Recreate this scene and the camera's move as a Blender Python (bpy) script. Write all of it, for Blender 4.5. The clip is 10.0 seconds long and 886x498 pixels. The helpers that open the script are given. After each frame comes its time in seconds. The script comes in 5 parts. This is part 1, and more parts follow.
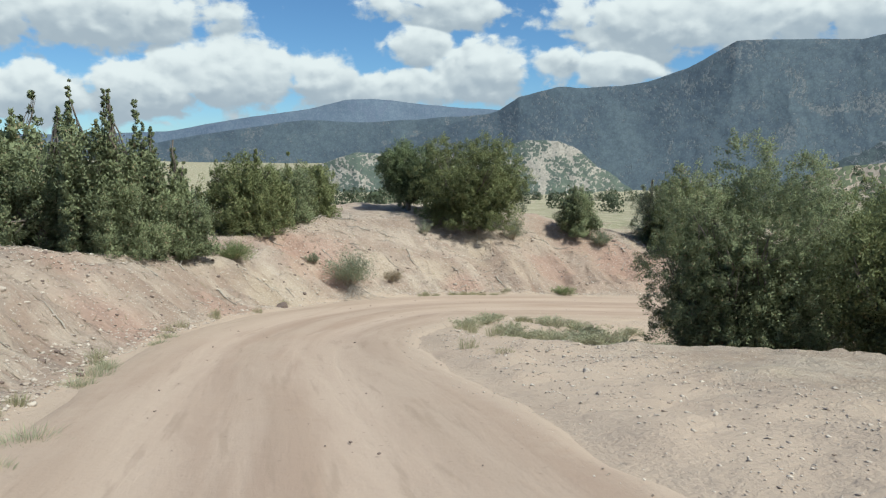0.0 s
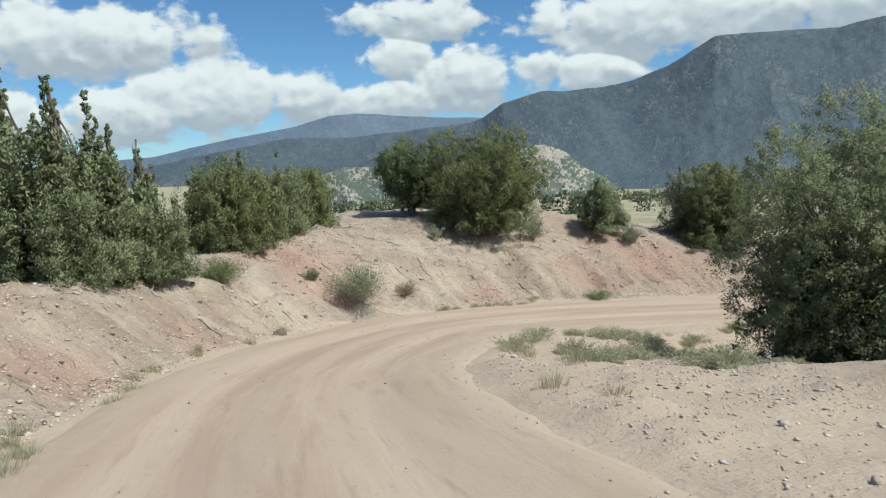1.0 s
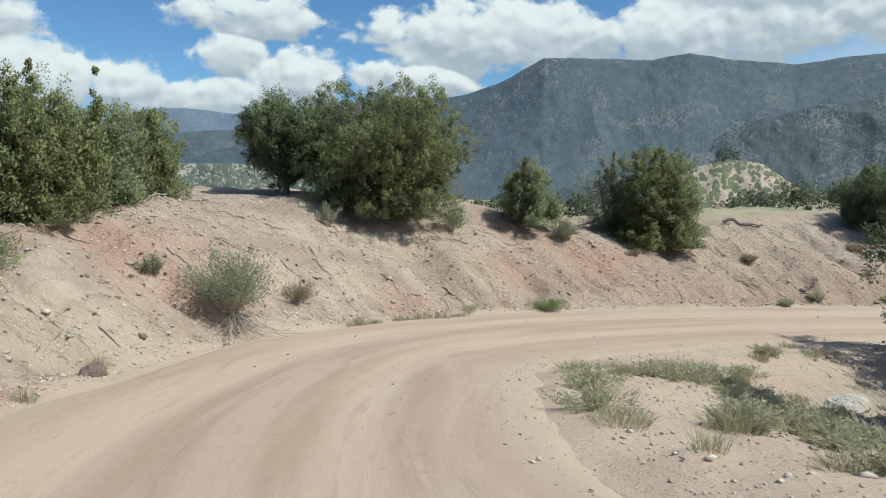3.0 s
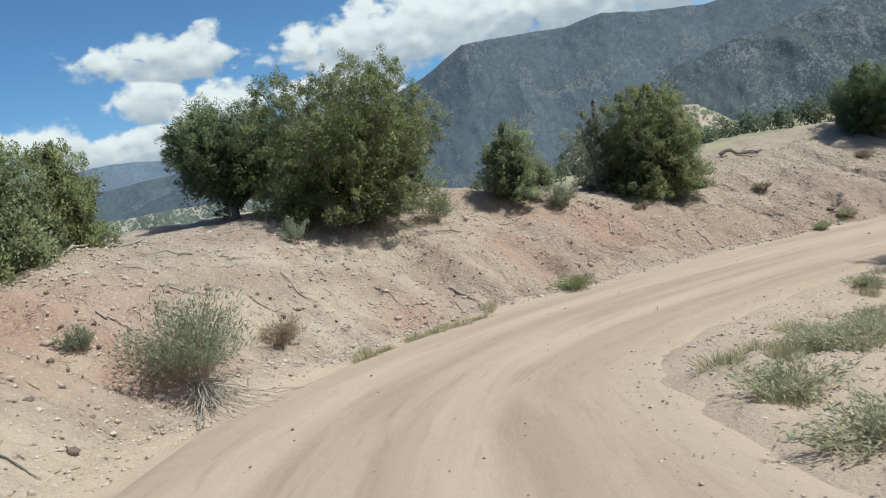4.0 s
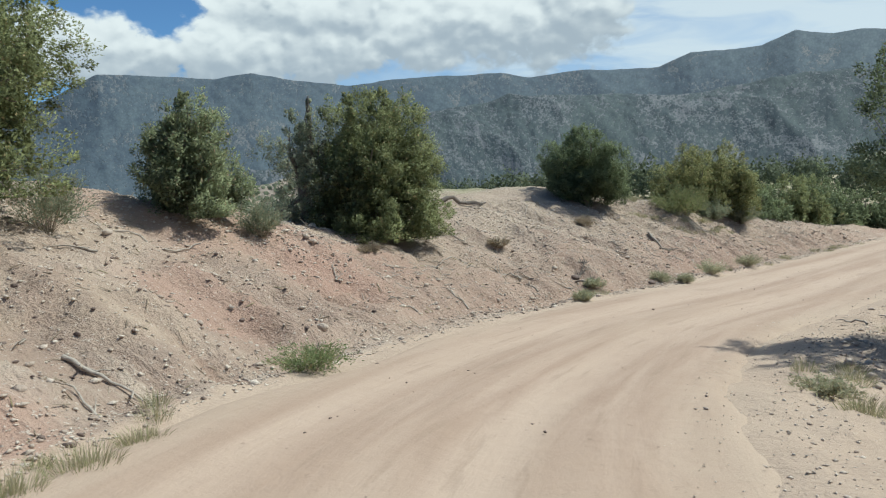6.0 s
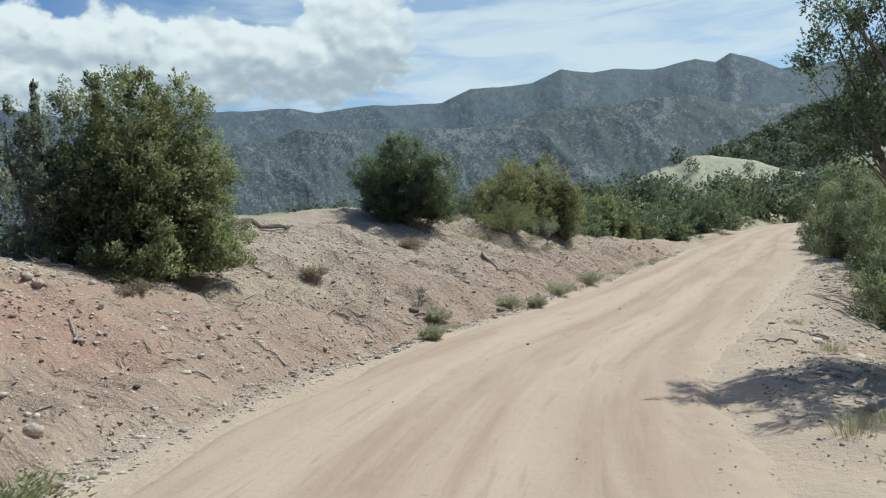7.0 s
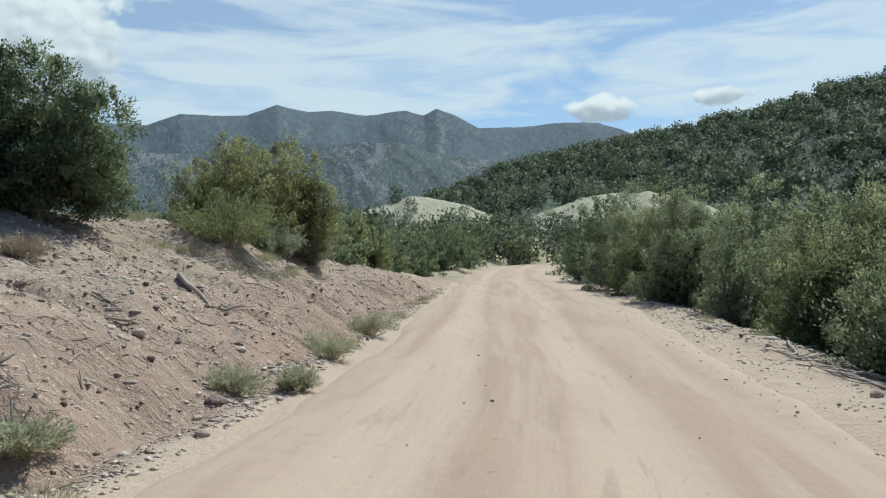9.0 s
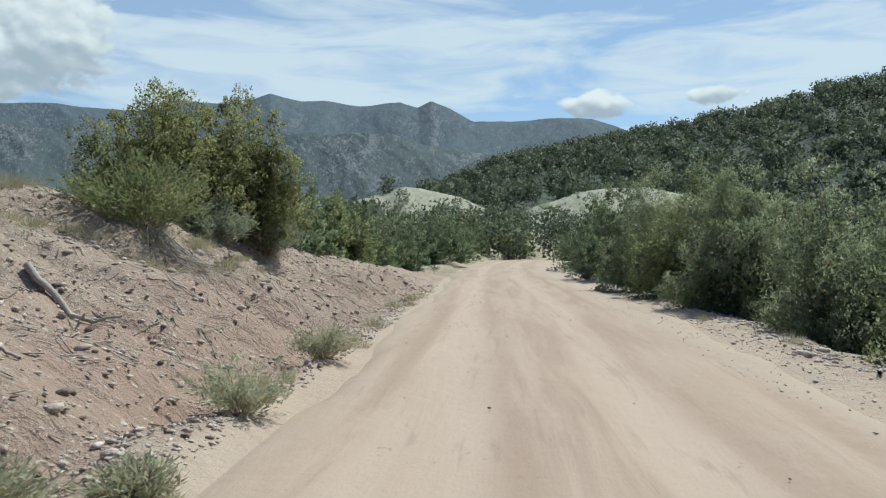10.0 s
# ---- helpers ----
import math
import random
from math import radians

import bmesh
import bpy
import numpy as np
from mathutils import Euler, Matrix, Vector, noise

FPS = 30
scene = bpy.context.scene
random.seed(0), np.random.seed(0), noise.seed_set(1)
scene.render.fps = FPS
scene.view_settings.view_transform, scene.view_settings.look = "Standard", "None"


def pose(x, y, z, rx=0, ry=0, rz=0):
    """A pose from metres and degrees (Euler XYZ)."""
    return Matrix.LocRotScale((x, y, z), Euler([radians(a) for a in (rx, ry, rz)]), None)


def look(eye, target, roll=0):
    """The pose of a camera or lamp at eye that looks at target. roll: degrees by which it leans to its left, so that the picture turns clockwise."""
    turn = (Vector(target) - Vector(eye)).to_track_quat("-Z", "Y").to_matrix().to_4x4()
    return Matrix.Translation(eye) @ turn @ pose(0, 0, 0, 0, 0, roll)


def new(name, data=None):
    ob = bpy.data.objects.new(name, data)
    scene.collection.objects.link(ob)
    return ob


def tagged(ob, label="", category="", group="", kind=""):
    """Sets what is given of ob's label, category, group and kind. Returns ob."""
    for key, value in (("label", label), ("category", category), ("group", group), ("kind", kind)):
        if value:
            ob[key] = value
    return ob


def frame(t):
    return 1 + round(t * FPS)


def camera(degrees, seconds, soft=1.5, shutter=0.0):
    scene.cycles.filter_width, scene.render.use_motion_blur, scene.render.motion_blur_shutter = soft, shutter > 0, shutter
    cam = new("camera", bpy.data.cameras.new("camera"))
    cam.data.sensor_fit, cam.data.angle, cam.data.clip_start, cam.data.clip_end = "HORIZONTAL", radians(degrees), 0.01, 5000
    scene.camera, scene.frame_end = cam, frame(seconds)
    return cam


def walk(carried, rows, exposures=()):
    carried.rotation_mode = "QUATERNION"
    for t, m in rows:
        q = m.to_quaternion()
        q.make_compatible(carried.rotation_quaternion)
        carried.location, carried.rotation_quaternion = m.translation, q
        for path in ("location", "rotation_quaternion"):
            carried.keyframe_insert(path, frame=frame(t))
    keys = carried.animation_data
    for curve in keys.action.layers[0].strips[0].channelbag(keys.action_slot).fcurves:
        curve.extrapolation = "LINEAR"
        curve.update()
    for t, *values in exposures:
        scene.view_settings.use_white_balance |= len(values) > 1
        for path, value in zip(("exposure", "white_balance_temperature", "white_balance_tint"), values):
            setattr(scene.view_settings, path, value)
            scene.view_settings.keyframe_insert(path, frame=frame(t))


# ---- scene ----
cam = camera(60.3, 10.0, 1.2, 0.08)
PATH = [
    (0, (0.559, 0.291, 1.034), (0.508, 2.274, 0.783), 0.6),
    (0.5, (0.154, 1.953, 0.758), (0.122, 3.941, 0.535), -0.5),
    (1, (-0.305, 3.649, 0.509), (-0.333, 5.636, 0.284), -2.6),
    (1.5, (-0.814, 5.39, 0.241), (-0.775, 7.377, 0.019), -0.3),
    (2, (-1.294, 7.124, -0.051), (-1.117, 9.103, -0.281), 1.3),
    (2.5, (-1.657, 8.784, -0.299), (-1.338, 10.744, -0.538), 1.6),
    (2.7, (-1.83, 9.57, -0.415), (-1.455, 11.521, -0.647), 1.8),
    (3.8, (-2.141, 13.333, -1.134), (-1.648, 15.261, -1.334), -7.5),
    (4, (-2.126, 13.95, -1.024), (-1.609, 15.868, -1.253), -10.8),
    (4.5, (-2.04, 15.777, -1.259), (-1.307, 17.623, -1.5), -11.2),
    (5, (-1.704, 17.545, -1.507), (-0.707, 19.262, -1.748), -5.1),
    (5.2, (-1.461, 18.487, -1.652), (-0.344, 20.13, -1.883), -3.1),
    (6.3, (0.242, 21.594, -2.133), (1.701, 22.953, -2.296), -3.7),
    (6.5, (0.798, 22.282, -2.243), (2.348, 23.537, -2.393), -4.6),
    (7, (2.179, 23.694, -2.446), (3.875, 24.747, -2.569), -4.4),
    (7.5, (3.763, 25.026, -2.703), (5.587, 25.841, -2.795), -1.8),
    (8, (6.013, 26.371, -2.979), (7.925, 26.95, -3.063), -1.8),
    (8.5, (8.125, 27.341, -3.125), (10.08, 27.756, -3.199), -1.4),
    (9, (10.022, 27.957, -3.271), (11.991, 28.307, -3.33), -0.9),
    (9.5, (11.605, 28.246, -3.316), (13.569, 28.621, -3.384), -1.3),
    (10, (13.84, 28.638, -3.463), (15.812, 28.966, -3.54), 0.3),
]
walk(cam, [(t, look(eye, target, roll)) for t, eye, target, roll in PATH], exposures=[(0, 0.04, 6120, -1), (5, 0.04, 6120, -1), (7.5, 0.01, 5920, -3), (10, 0.01, 5880, -3)])

# ---------------------------------------------------------------- sky and sun
SUN_AZ, SUN_EL = 120.0, 57.0  # degrees clockwise from the y axis, and above the horizon
to_sun = Vector((math.sin(radians(SUN_AZ)) * math.cos(radians(SUN_EL)), math.cos(radians(SUN_AZ)) * math.cos(radians(SUN_EL)), math.sin(radians(SUN_EL))))
sun_data = bpy.data.lights.new("sun", "SUN")
sun_data.energy, sun_data.angle, sun_data.color = 4.2, radians(0.53), (1.0, 0.955, 0.89)
sun = new("sun", sun_data)
sun.matrix_world = look((0, 0, 60), Vector((0, 0, 60)) - to_sun)

world = bpy.data.worlds.new("sky")
world.use_nodes = True
scene.world = world


class Nodes:
    """A short hand for node trees."""

    def __init__(self, tree):
        self.tree = tree
        tree.nodes.clear()

    def add(self, kind, *inputs, **settings):
        node = self.tree.nodes.new(kind)
        if "operation" in settings:
            node.operation = settings["operation"]
        if "use_clamp" in settings:
            node.use_clamp = settings["use_clamp"]
        if "attribute_name" in settings:
            node.attribute_name = settings["attribute_name"]
        for n, value in enumerate(inputs):
            if value is None:
                continue
            self.plug(node.inputs[n], value)
        return node.outputs[settings.get("out", 0)] if len(node.outputs) else node

    def plug(self, socket, value):
        if isinstance(value, bpy.types.NodeSocket):
            self.tree.links.new(value, socket)
        elif isinstance(value, tuple) and len(value) == 3 and socket.type == "RGBA":
            socket.default_value = (*value, 1)
        else:
            socket.default_value = value

    def math(self, operation, a, b=0.0, c=0.0, clamp=False):
        return self.add("ShaderNodeMath", a, b, c, operation=operation, use_clamp=clamp)

    def vmath(self, operation, a, b=(0.0, 0.0, 0.0)):
        return self.add("ShaderNodeVectorMath", a, b, operation=operation)

    def noise(self, vector, scale, detail=4.0, rough_=0.5, distortion=0.0):
        node = self.tree.nodes.new("ShaderNodeTexNoise")
        self.plug(node.inputs["Vector"], vector)
        for key, value in (("Scale", scale), ("Detail", detail), ("Roughness", rough_), ("Distortion", distortion)):
            node.inputs[key].default_value = value
        return node.outputs["Fac"]

    def cells(self, vector, scale, feature="F1", out="Distance"):
        node = self.tree.nodes.new("ShaderNodeTexVoronoi")
        node.feature = feature
        self.plug(node.inputs["Vector"], vector)
        node.inputs["Scale"].default_value = scale
        return node.outputs[out]

    def steps(self, value, low, high, to_low=0.0, to_high=1.0):
        node = self.tree.nodes.new("ShaderNodeMapRange")
        node.interpolation_type = "SMOOTHSTEP"
        for n, v in enumerate((value, low, high, to_low, to_high)):
            self.plug(node.inputs[n], v)
        return node.outputs[0]

    def mix(self, factor, a, b, blend="MIX"):
        node = self.tree.nodes.new("ShaderNodeMix")
        node.data_type, node.blend_type = "RGBA", blend
        self.plug(node.inputs[0], factor)
        self.plug(node.inputs[6], a)
        self.plug(node.inputs[7], b)
        return node.outputs[2]


def build_sky():
    n = Nodes(world.node_tree)
    sky = n.tree.nodes.new("ShaderNodeTexSky")
    sky.sky_type, sky.sun_disc = "NISHITA", False
    sky.sun_elevation, sky.sun_rotation = radians(SUN_EL), radians(SUN_AZ)
    sky.altitude, sky.air_density, sky.dust_density, sky.ozone_density = 2000, 1.0, 0.6, 1.6
    way = n.add("ShaderNodeTexCoord")
    split = n.tree.nodes.new("ShaderNodeSeparateXYZ")
    n.tree.links.new(way, split.inputs[0])
    x, y, z = split.outputs
    az = n.math("MULTIPLY", n.math("ARCTAN2", x, y), 57.2958)
    el = n.math("MULTIPLY", n.math("ARCSINE", z), 57.2958)
    flat = n.tree.nodes.new("ShaderNodeCombineXYZ")
    n.plug(flat.inputs[0], az), n.plug(flat.inputs[1], el)
    flat = flat.outputs[0]
    # heaps of cumulus: middle azimuth and elevation, half width and half height, in degrees
    heaps = [(-25.5, 9.0, 8.1, 2.4), (-17.6, 5.2, 4.9, 2.4), (-22.5, 4.0, 4.5, 2.0), (-9.8, 5.2, 2.6, 2.0), (-5.0, 4.7, 4.8, 1.5),
             (-3.5, 7.6, 2.8, 1.5), (-1.2, 10.2, 4.6, 1.5), (1.6, 6.0, 4.4, 2.2), (6.2, 6.5, 2.2, 1.5), (10.6, 5.9, 2.8, 1.3), (16.0, 9.2, 9.5, 2.3), (30.0, 9.8, 9.5, 2.4),
             (-29.8, 3.6, 3.0, 1.6), (46.0, 11.0, 8.1, 3.0), (33.0, 12.0, 7.0, 2.6), (53.0, 12.5, 4.4, 3.4), (92.0, 8.3, 1.9, 0.8), (99.9, 8.9, 1.6, 0.55), (-46.0, 8.0, 9.0, 3.0)]
    bulk = None
    for a, e, w, h in heaps:
        off = n.vmath("MULTIPLY", n.vmath("SUBTRACT", flat, (a, e, 0.0)), (1 / w, 1 / h, 1.0))
        reach = n.add("ShaderNodeVectorMath", off, operation="LENGTH", out=1)
        near = n.math("SUBTRACT", 1.0, reach)
        split = n.tree.nodes.new("ShaderNodeSeparateXYZ")
        n.tree.links.new(off, split.inputs[0])
        high = split.outputs[1]
        if bulk is None:
            bulk, stage = near, high
        else:
            ahead = n.steps(n.math("SUBTRACT", near, bulk), -0.25, 0.25)
            stage = n.math("ADD", n.math("MULTIPLY", stage, n.math("SUBTRACT", 1.0, ahead)), n.math("MULTIPLY", high, ahead))
            bulk = n.math("MAXIMUM", bulk, near)
    stretched = n.vmath("MULTIPLY", flat, (1.0, 1.35, 1.0))

    def puffs(v):
        """Round heads of two sizes with a finely torn rim."""
        torn = n.noise(v, 0.5, 5.0, 0.55, 0.2)
        v = n.vmath("ADD", v, n.vmath("MULTIPLY", n.add("ShaderNodeTexNoise", v, None, 0.8, 4.0, out=1), (1.6, 1.6, 0.0)))
        heads = n.math("MULTIPLY_ADD", n.cells(v, 0.32, "SMOOTH_F1"), -0.55, 0.36)
        heads = n.math("ADD", heads, n.math("MULTIPLY_ADD", n.cells(v, 0.95, "SMOOTH_F1"), -0.28, 0.15))
        lump = n.noise(v, 0.16, 3.0, 0.5, 0.3)
        torn = n.math("ADD", n.math("MULTIPLY", n.math("SUBTRACT", torn, 0.48), 1.35), n.math("MULTIPLY", n.math("SUBTRACT", lump, 0.5), 1.8))
        return n.math("ADD", n.math("MULTIPLY", heads, 1.25), torn), heads

    billow, round_ = puffs(stretched)
    _, round_up = puffs(n.vmath("ADD", stretched, (0.3, 0.8, 0.0)))
    thick = n.math("ADD", n.math("MULTIPLY", bulk, 0.85), billow)
    cover = n.steps(thick, -0.08, 0.30)
    lit = n.math("ADD", n.math("MULTIPLY", n.math("ADD", n.math("SUBTRACT", round_, round_up), n.math("MULTIPLY", n.steps(stage, -0.9, 0.7), 0.42)), 1.35), 0.28, clamp=True)
    body = n.steps(thick, 0.35, 1.2, 1.0, 0.85)
    tone = n.math("MULTIPLY", lit, body)
    heap_colour = n.mix(n.steps(tone, 0.2, 0.95), (0.41, 0.455, 0.52), (0.82, 0.83, 0.84))
    # thin high cloud in long streaks towards the sun's side
    streaks = n.noise(n.vmath("MULTIPLY", n.vmath("ADD", flat, (0.0, 0.0, 3.0)), (0.05, 0.22, 1.0)), 1.0, 5.0, 0.55, 0.6)
    veil = n.math("MULTIPLY", n.steps(streaks, 0.26, 0.54), n.steps(az, 26.0, 52.0))
    fine_streaks = n.noise(n.vmath("MULTIPLY", flat, (0.11, 0.6, 1.0)), 1.0, 4.0, 0.55, 0.8)
    veil = n.math("MULTIPLY", veil, n.steps(fine_streaks, 0.25, 0.6, 0.55, 0.88))
    veil = n.math("MAXIMUM", veil, n.steps(az, 26.0, 60.0, 0.0, 0.38))
    blue = n.vmath("MULTIPLY", sky.outputs[0], (0.066, 0.086, 0.105))
    colour = n.mix(veil, blue, (0.72, 0.76, 0.80))
    colour = n.mix(cover, colour, heap_colour)
    below = n.steps(el, -4.0, 0.0)
    colour = n.mix(below, (0.20, 0.17, 0.14), colour)
    back = n.add("ShaderNodeBackground", colour, 1.0)
    n.add("ShaderNodeOutputWorld", back)


build_sky()


# ---------------------------------------------------------------- materials
def material(name, paint):
    m = bpy.data.materials.new(name)
    m.use_nodes = True
    n = Nodes(m.node_tree)
    place = n.add("ShaderNodeTexCoord", out=3)
    colour, roughness, height, strength = paint(n, place)
    shader = n.tree.nodes.new("ShaderNodeBsdfPrincipled")
    n.plug(shader.inputs["Base Color"], colour)
    n.plug(shader.inputs["Roughness"], roughness)
    shader.inputs["Specular IOR Level"].default_value = 0.25
    if height is not None:
        bump = n.tree.nodes.new("ShaderNodeBump")
        bump.inputs["Strength"].default_value, bump.inputs["Distance"].default_value = 1.0, strength
        n.plug(bump.inputs["Height"], height)
        n.tree.links.new(bump.outputs[0], shader.inputs["Normal"])
    n.add("ShaderNodeOutputMaterial", shader.outputs[0])
    return m


def world_place(n):
    return n.add("ShaderNodeNewGeometry", out=0)


def paint_soil(n, place):
    p = world_place(n)
    big, mid, small, grit = n.noise(p, 0.16, 4), n.noise(p, 0.7, 5, 0.6), n.noise(p, 5.0, 5, 0.65), n.noise(p, 38.0, 4, 0.7)
    c = n.mix(n.steps(mid, 0.35, 0.65), (0.385, 0.285, 0.222), (0.51, 0.41, 0.328))
    c = n.mix(n.steps(n.noise(p, 1.6, 5, 0.65, 0.4), 0.50, 0.66, 0.0, 0.6), c, (0.33, 0.265, 0.218))  # brown gravelly patches
    c = n.mix(n.math("MULTIPLY", n.steps(big, 0.54, 0.66), 0.6), c, (0.46, 0.278, 0.212))  # red earth
    c = n.mix(n.math("MULTIPLY", n.steps(n.noise(p, 0.33, 3), 0.58, 0.7), 0.4), c, (0.55, 0.445, 0.315))  # ochre
    # streaks down the cut bank: the rills' light and shade painted in
    face = n.add("ShaderNodeAttribute", attribute_name="bank_face", out=1)
    cut = n.add("ShaderNodeAttribute", attribute_name="cut", out=2)
    streak = n.noise(face, 2.2, 6, 0.68, 0.4)
    c = n.mix(n.math("MULTIPLY", cut, n.steps(streak, 0.52, 0.66, 0.0, 0.7)), c, (0.60, 0.50, 0.40))
    c = n.mix(n.math("MULTIPLY", cut, n.steps(streak, 0.47, 0.33, 0.0, 0.7)), c, (0.30, 0.20, 0.15))
    ragged = n.math("ADD", n.math("MULTIPLY", n.math("SUBTRACT", mid, 0.5), 1.6), n.math("SUBTRACT", streak, 0.5))
    for key, tint, most in (("yellow", (0.56, 0.445, 0.33), 0.45), ("red", (0.46, 0.272, 0.208), 0.55)):
        spot = n.add("ShaderNodeAttribute", attribute_name=key, out=2)
        c = n.mix(n.math("MULTIPLY", n.steps(n.math("ADD", spot, ragged), 0.3, 1.15), n.math("MULTIPLY", spot, most)), c, tint)
    umber = n.add("ShaderNodeAttribute", attribute_name="umber", out=2)
    c = n.mix(n.math("MULTIPLY", umber, n.steps(mid, 0.3, 0.6, 0.45, 0.95)), c, (0.395, 0.27, 0.206))
    # grey gravel lying on the hill top, grass beyond
    gravel = n.add("ShaderNodeAttribute", attribute_name="gravel", out=2)
    c = n.mix(n.math("MULTIPLY", gravel, n.steps(n.math("ADD", small, n.math("MULTIPLY", mid, 0.4)), 0.5, 0.85)), c, (0.455, 0.358, 0.275))
    grass = n.add("ShaderNodeAttribute", attribute_name="grass", out=2)
    meadow = n.mix(n.steps(n.noise(p, 0.25, 5, 0.6), 0.4, 0.62), (0.43, 0.385, 0.25), (0.27, 0.26, 0.15))
    c = n.mix(n.math("MULTIPLY", grass, n.steps(n.noise(p, 0.8, 5, 0.7), 0.3, 0.55)), c, meadow)
    h_cut = n.math("MULTIPLY", cut, streak)
    c = n.mix(n.math("MULTIPLY", n.steps(grit, 0.52, 0.72), 0.32), c, (0.24, 0.18, 0.14))
    c = n.mix(n.math("MULTIPLY", n.steps(n.noise(p, 9.0, 4, 0.7), 0.57, 0.72), 0.32), c, (0.28, 0.205, 0.16))
    c = n.mix(n.math("MULTIPLY", n.steps(n.noise(p, 22.0, 3, 0.6), 0.60, 0.70), 0.65), c, (0.72, 0.65, 0.56))
    crumb = n.noise(p, 11.0, 5, 0.7)
    c = n.mix(n.steps(crumb, 0.40, 0.30, 0.0, 0.22), c, (0.26, 0.19, 0.148))
    dust = n.add("ShaderNodeAttribute", attribute_name="dust", out=2)
    c = n.mix(n.steps(n.math("ADD", dust, n.math("MULTIPLY", n.math("SUBTRACT", small, 0.5), 1.2)), 0.3, 0.75, 0.0, 0.85), c, (0.475, 0.365, 0.28))
    h = n.math("ADD", n.math("ADD", n.math("MULTIPLY", small, 1.0), n.math("MULTIPLY", crumb, 0.7)), n.math("MULTIPLY", grit, 0.2))
    h = n.math("ADD", h, n.math("MULTIPLY", h_cut, 2.0))
    h = n.math("MULTIPLY", h, n.steps(dust, 0.1, 1.0, 1.0, 0.4))
    return c, 0.95, h, 0.085


def paint_road(n, place):
    p = world_place(n)
    mid, small, grit = n.noise(p, 0.5, 5, 0.6), n.noise(p, 4.0, 5, 0.6), n.noise(p, 45.0, 4, 0.7)
    uv = n.add("ShaderNodeAttribute", attribute_name="across", out=2)
    run = n.add("ShaderNodeAttribute", attribute_name="along", out=2)
    both = n.tree.nodes.new("ShaderNodeCombineXYZ")
    n.plug(both.inputs[0], uv), n.plug(both.inputs[1], n.math("MULTIPLY", run, 0.09))
    tracks = n.noise(both.outputs[0], 2.2, 5, 0.55, 0.5)
    broad = n.noise(both.outputs[0], 0.9, 3, 0.5)
    c = n.mix(n.steps(tracks, 0.36, 0.64), (0.385, 0.275, 0.207), (0.462, 0.345, 0.266))
    c = n.mix(n.math("MULTIPLY", n.steps(broad, 0.4, 0.65), 0.5), c, (0.455, 0.347, 0.265))
    c = n.mix(n.math("MULTIPLY", n.steps(mid, 0.5, 0.7), 0.35), c, (0.42, 0.30, 0.22))
    c = n.mix(n.math("MULTIPLY", n.steps(grit, 0.58, 0.75), 0.3), c, (0.30, 0.22, 0.17))
    wheels = n.math("COSINE", n.math("ADD", n.math("MULTIPLY", uv, 3.7), n.math("MULTIPLY", n.noise(both.outputs[0], 0.5, 2), 5.0)))
    c = n.mix(n.math("MULTIPLY", n.steps(wheels, -0.1, 1.0), 0.42), c, (0.54, 0.415, 0.325))
    line = n.noise(both.outputs[0], 5.5, 4, 0.6, 0.3)
    c = n.mix(n.steps(line, 0.56, 0.68, 0.0, 0.45), c, (0.335, 0.245, 0.182))
    c = n.mix(n.math("MULTIPLY", n.steps(n.noise(p, 7.0, 3, 0.7), 0.66, 0.74), 0.5), c, (0.24, 0.175, 0.135))
    edge = n.steps(n.math("ADD", n.math("ABSOLUTE", uv), n.math("MULTIPLY", n.math("SUBTRACT", small, 0.5), 0.9)), 1.5, 2.4)
    c = n.mix(n.math("MULTIPLY", edge, 0.85), c, (0.47, 0.365, 0.28))
    c = n.mix(n.math("MULTIPLY", edge, n.math("MULTIPLY", n.steps(grit, 0.52, 0.72), 0.35)), c, (0.24, 0.18, 0.14))
    h = n.math("ADD", n.math("MULTIPLY", small, 0.5), n.math("ADD", n.math("MULTIPLY", grit, 0.18), n.math("MULTIPLY", tracks, 0.8)))
    return c, 0.92, h, 0.03


def island(n):
    return n.add("ShaderNodeNewGeometry", out=8)


def paint_stone(n, place):
    c = n.mix(island(n), (0.40, 0.32, 0.26), (0.72, 0.64, 0.55))
    c = n.mix(n.math("MULTIPLY", n.noise(world_place(n), 14.0, 4), 0.5), c, (0.42, 0.32, 0.26))
    return c, 0.9, n.noise(world_place(n), 30.0, 4), 0.02


def paint_pale_stone(n, place):
    p = world_place(n)
    c = n.mix(n.noise(p, 6.0, 5, 0.6), (0.34, 0.29, 0.25), (0.66, 0.60, 0.54))
    return c, 0.9, n.noise(p, 14.0, 5), 0.05


def paint_dark_stone(n, place):
    p = world_place(n)
    c = n.mix(n.noise(p, 7.0, 5, 0.6), (0.10, 0.075, 0.065), (0.30, 0.225, 0.19))
    return c, 0.9, n.noise(p, 14.0, 5), 0.05


def paint_bark(n, place):
    p = n.vmath("MULTIPLY", world_place(n), (1.0, 1.0, 0.25))
    c = n.mix(n.noise(p, 24.0, 5, 0.65), (0.10, 0.08, 0.065), (0.30, 0.255, 0.22))
    return c, 0.9, n.noise(p, 30.0, 4), 0.02


def paint_deadwood(n, place):
    p = world_place(n)
    c = n.mix(n.noise(p, 16.0, 5, 0.65), (0.24, 0.20, 0.165), (0.58, 0.52, 0.45))
    return c, 0.85, n.noise(p, 40.0, 4), 0.01


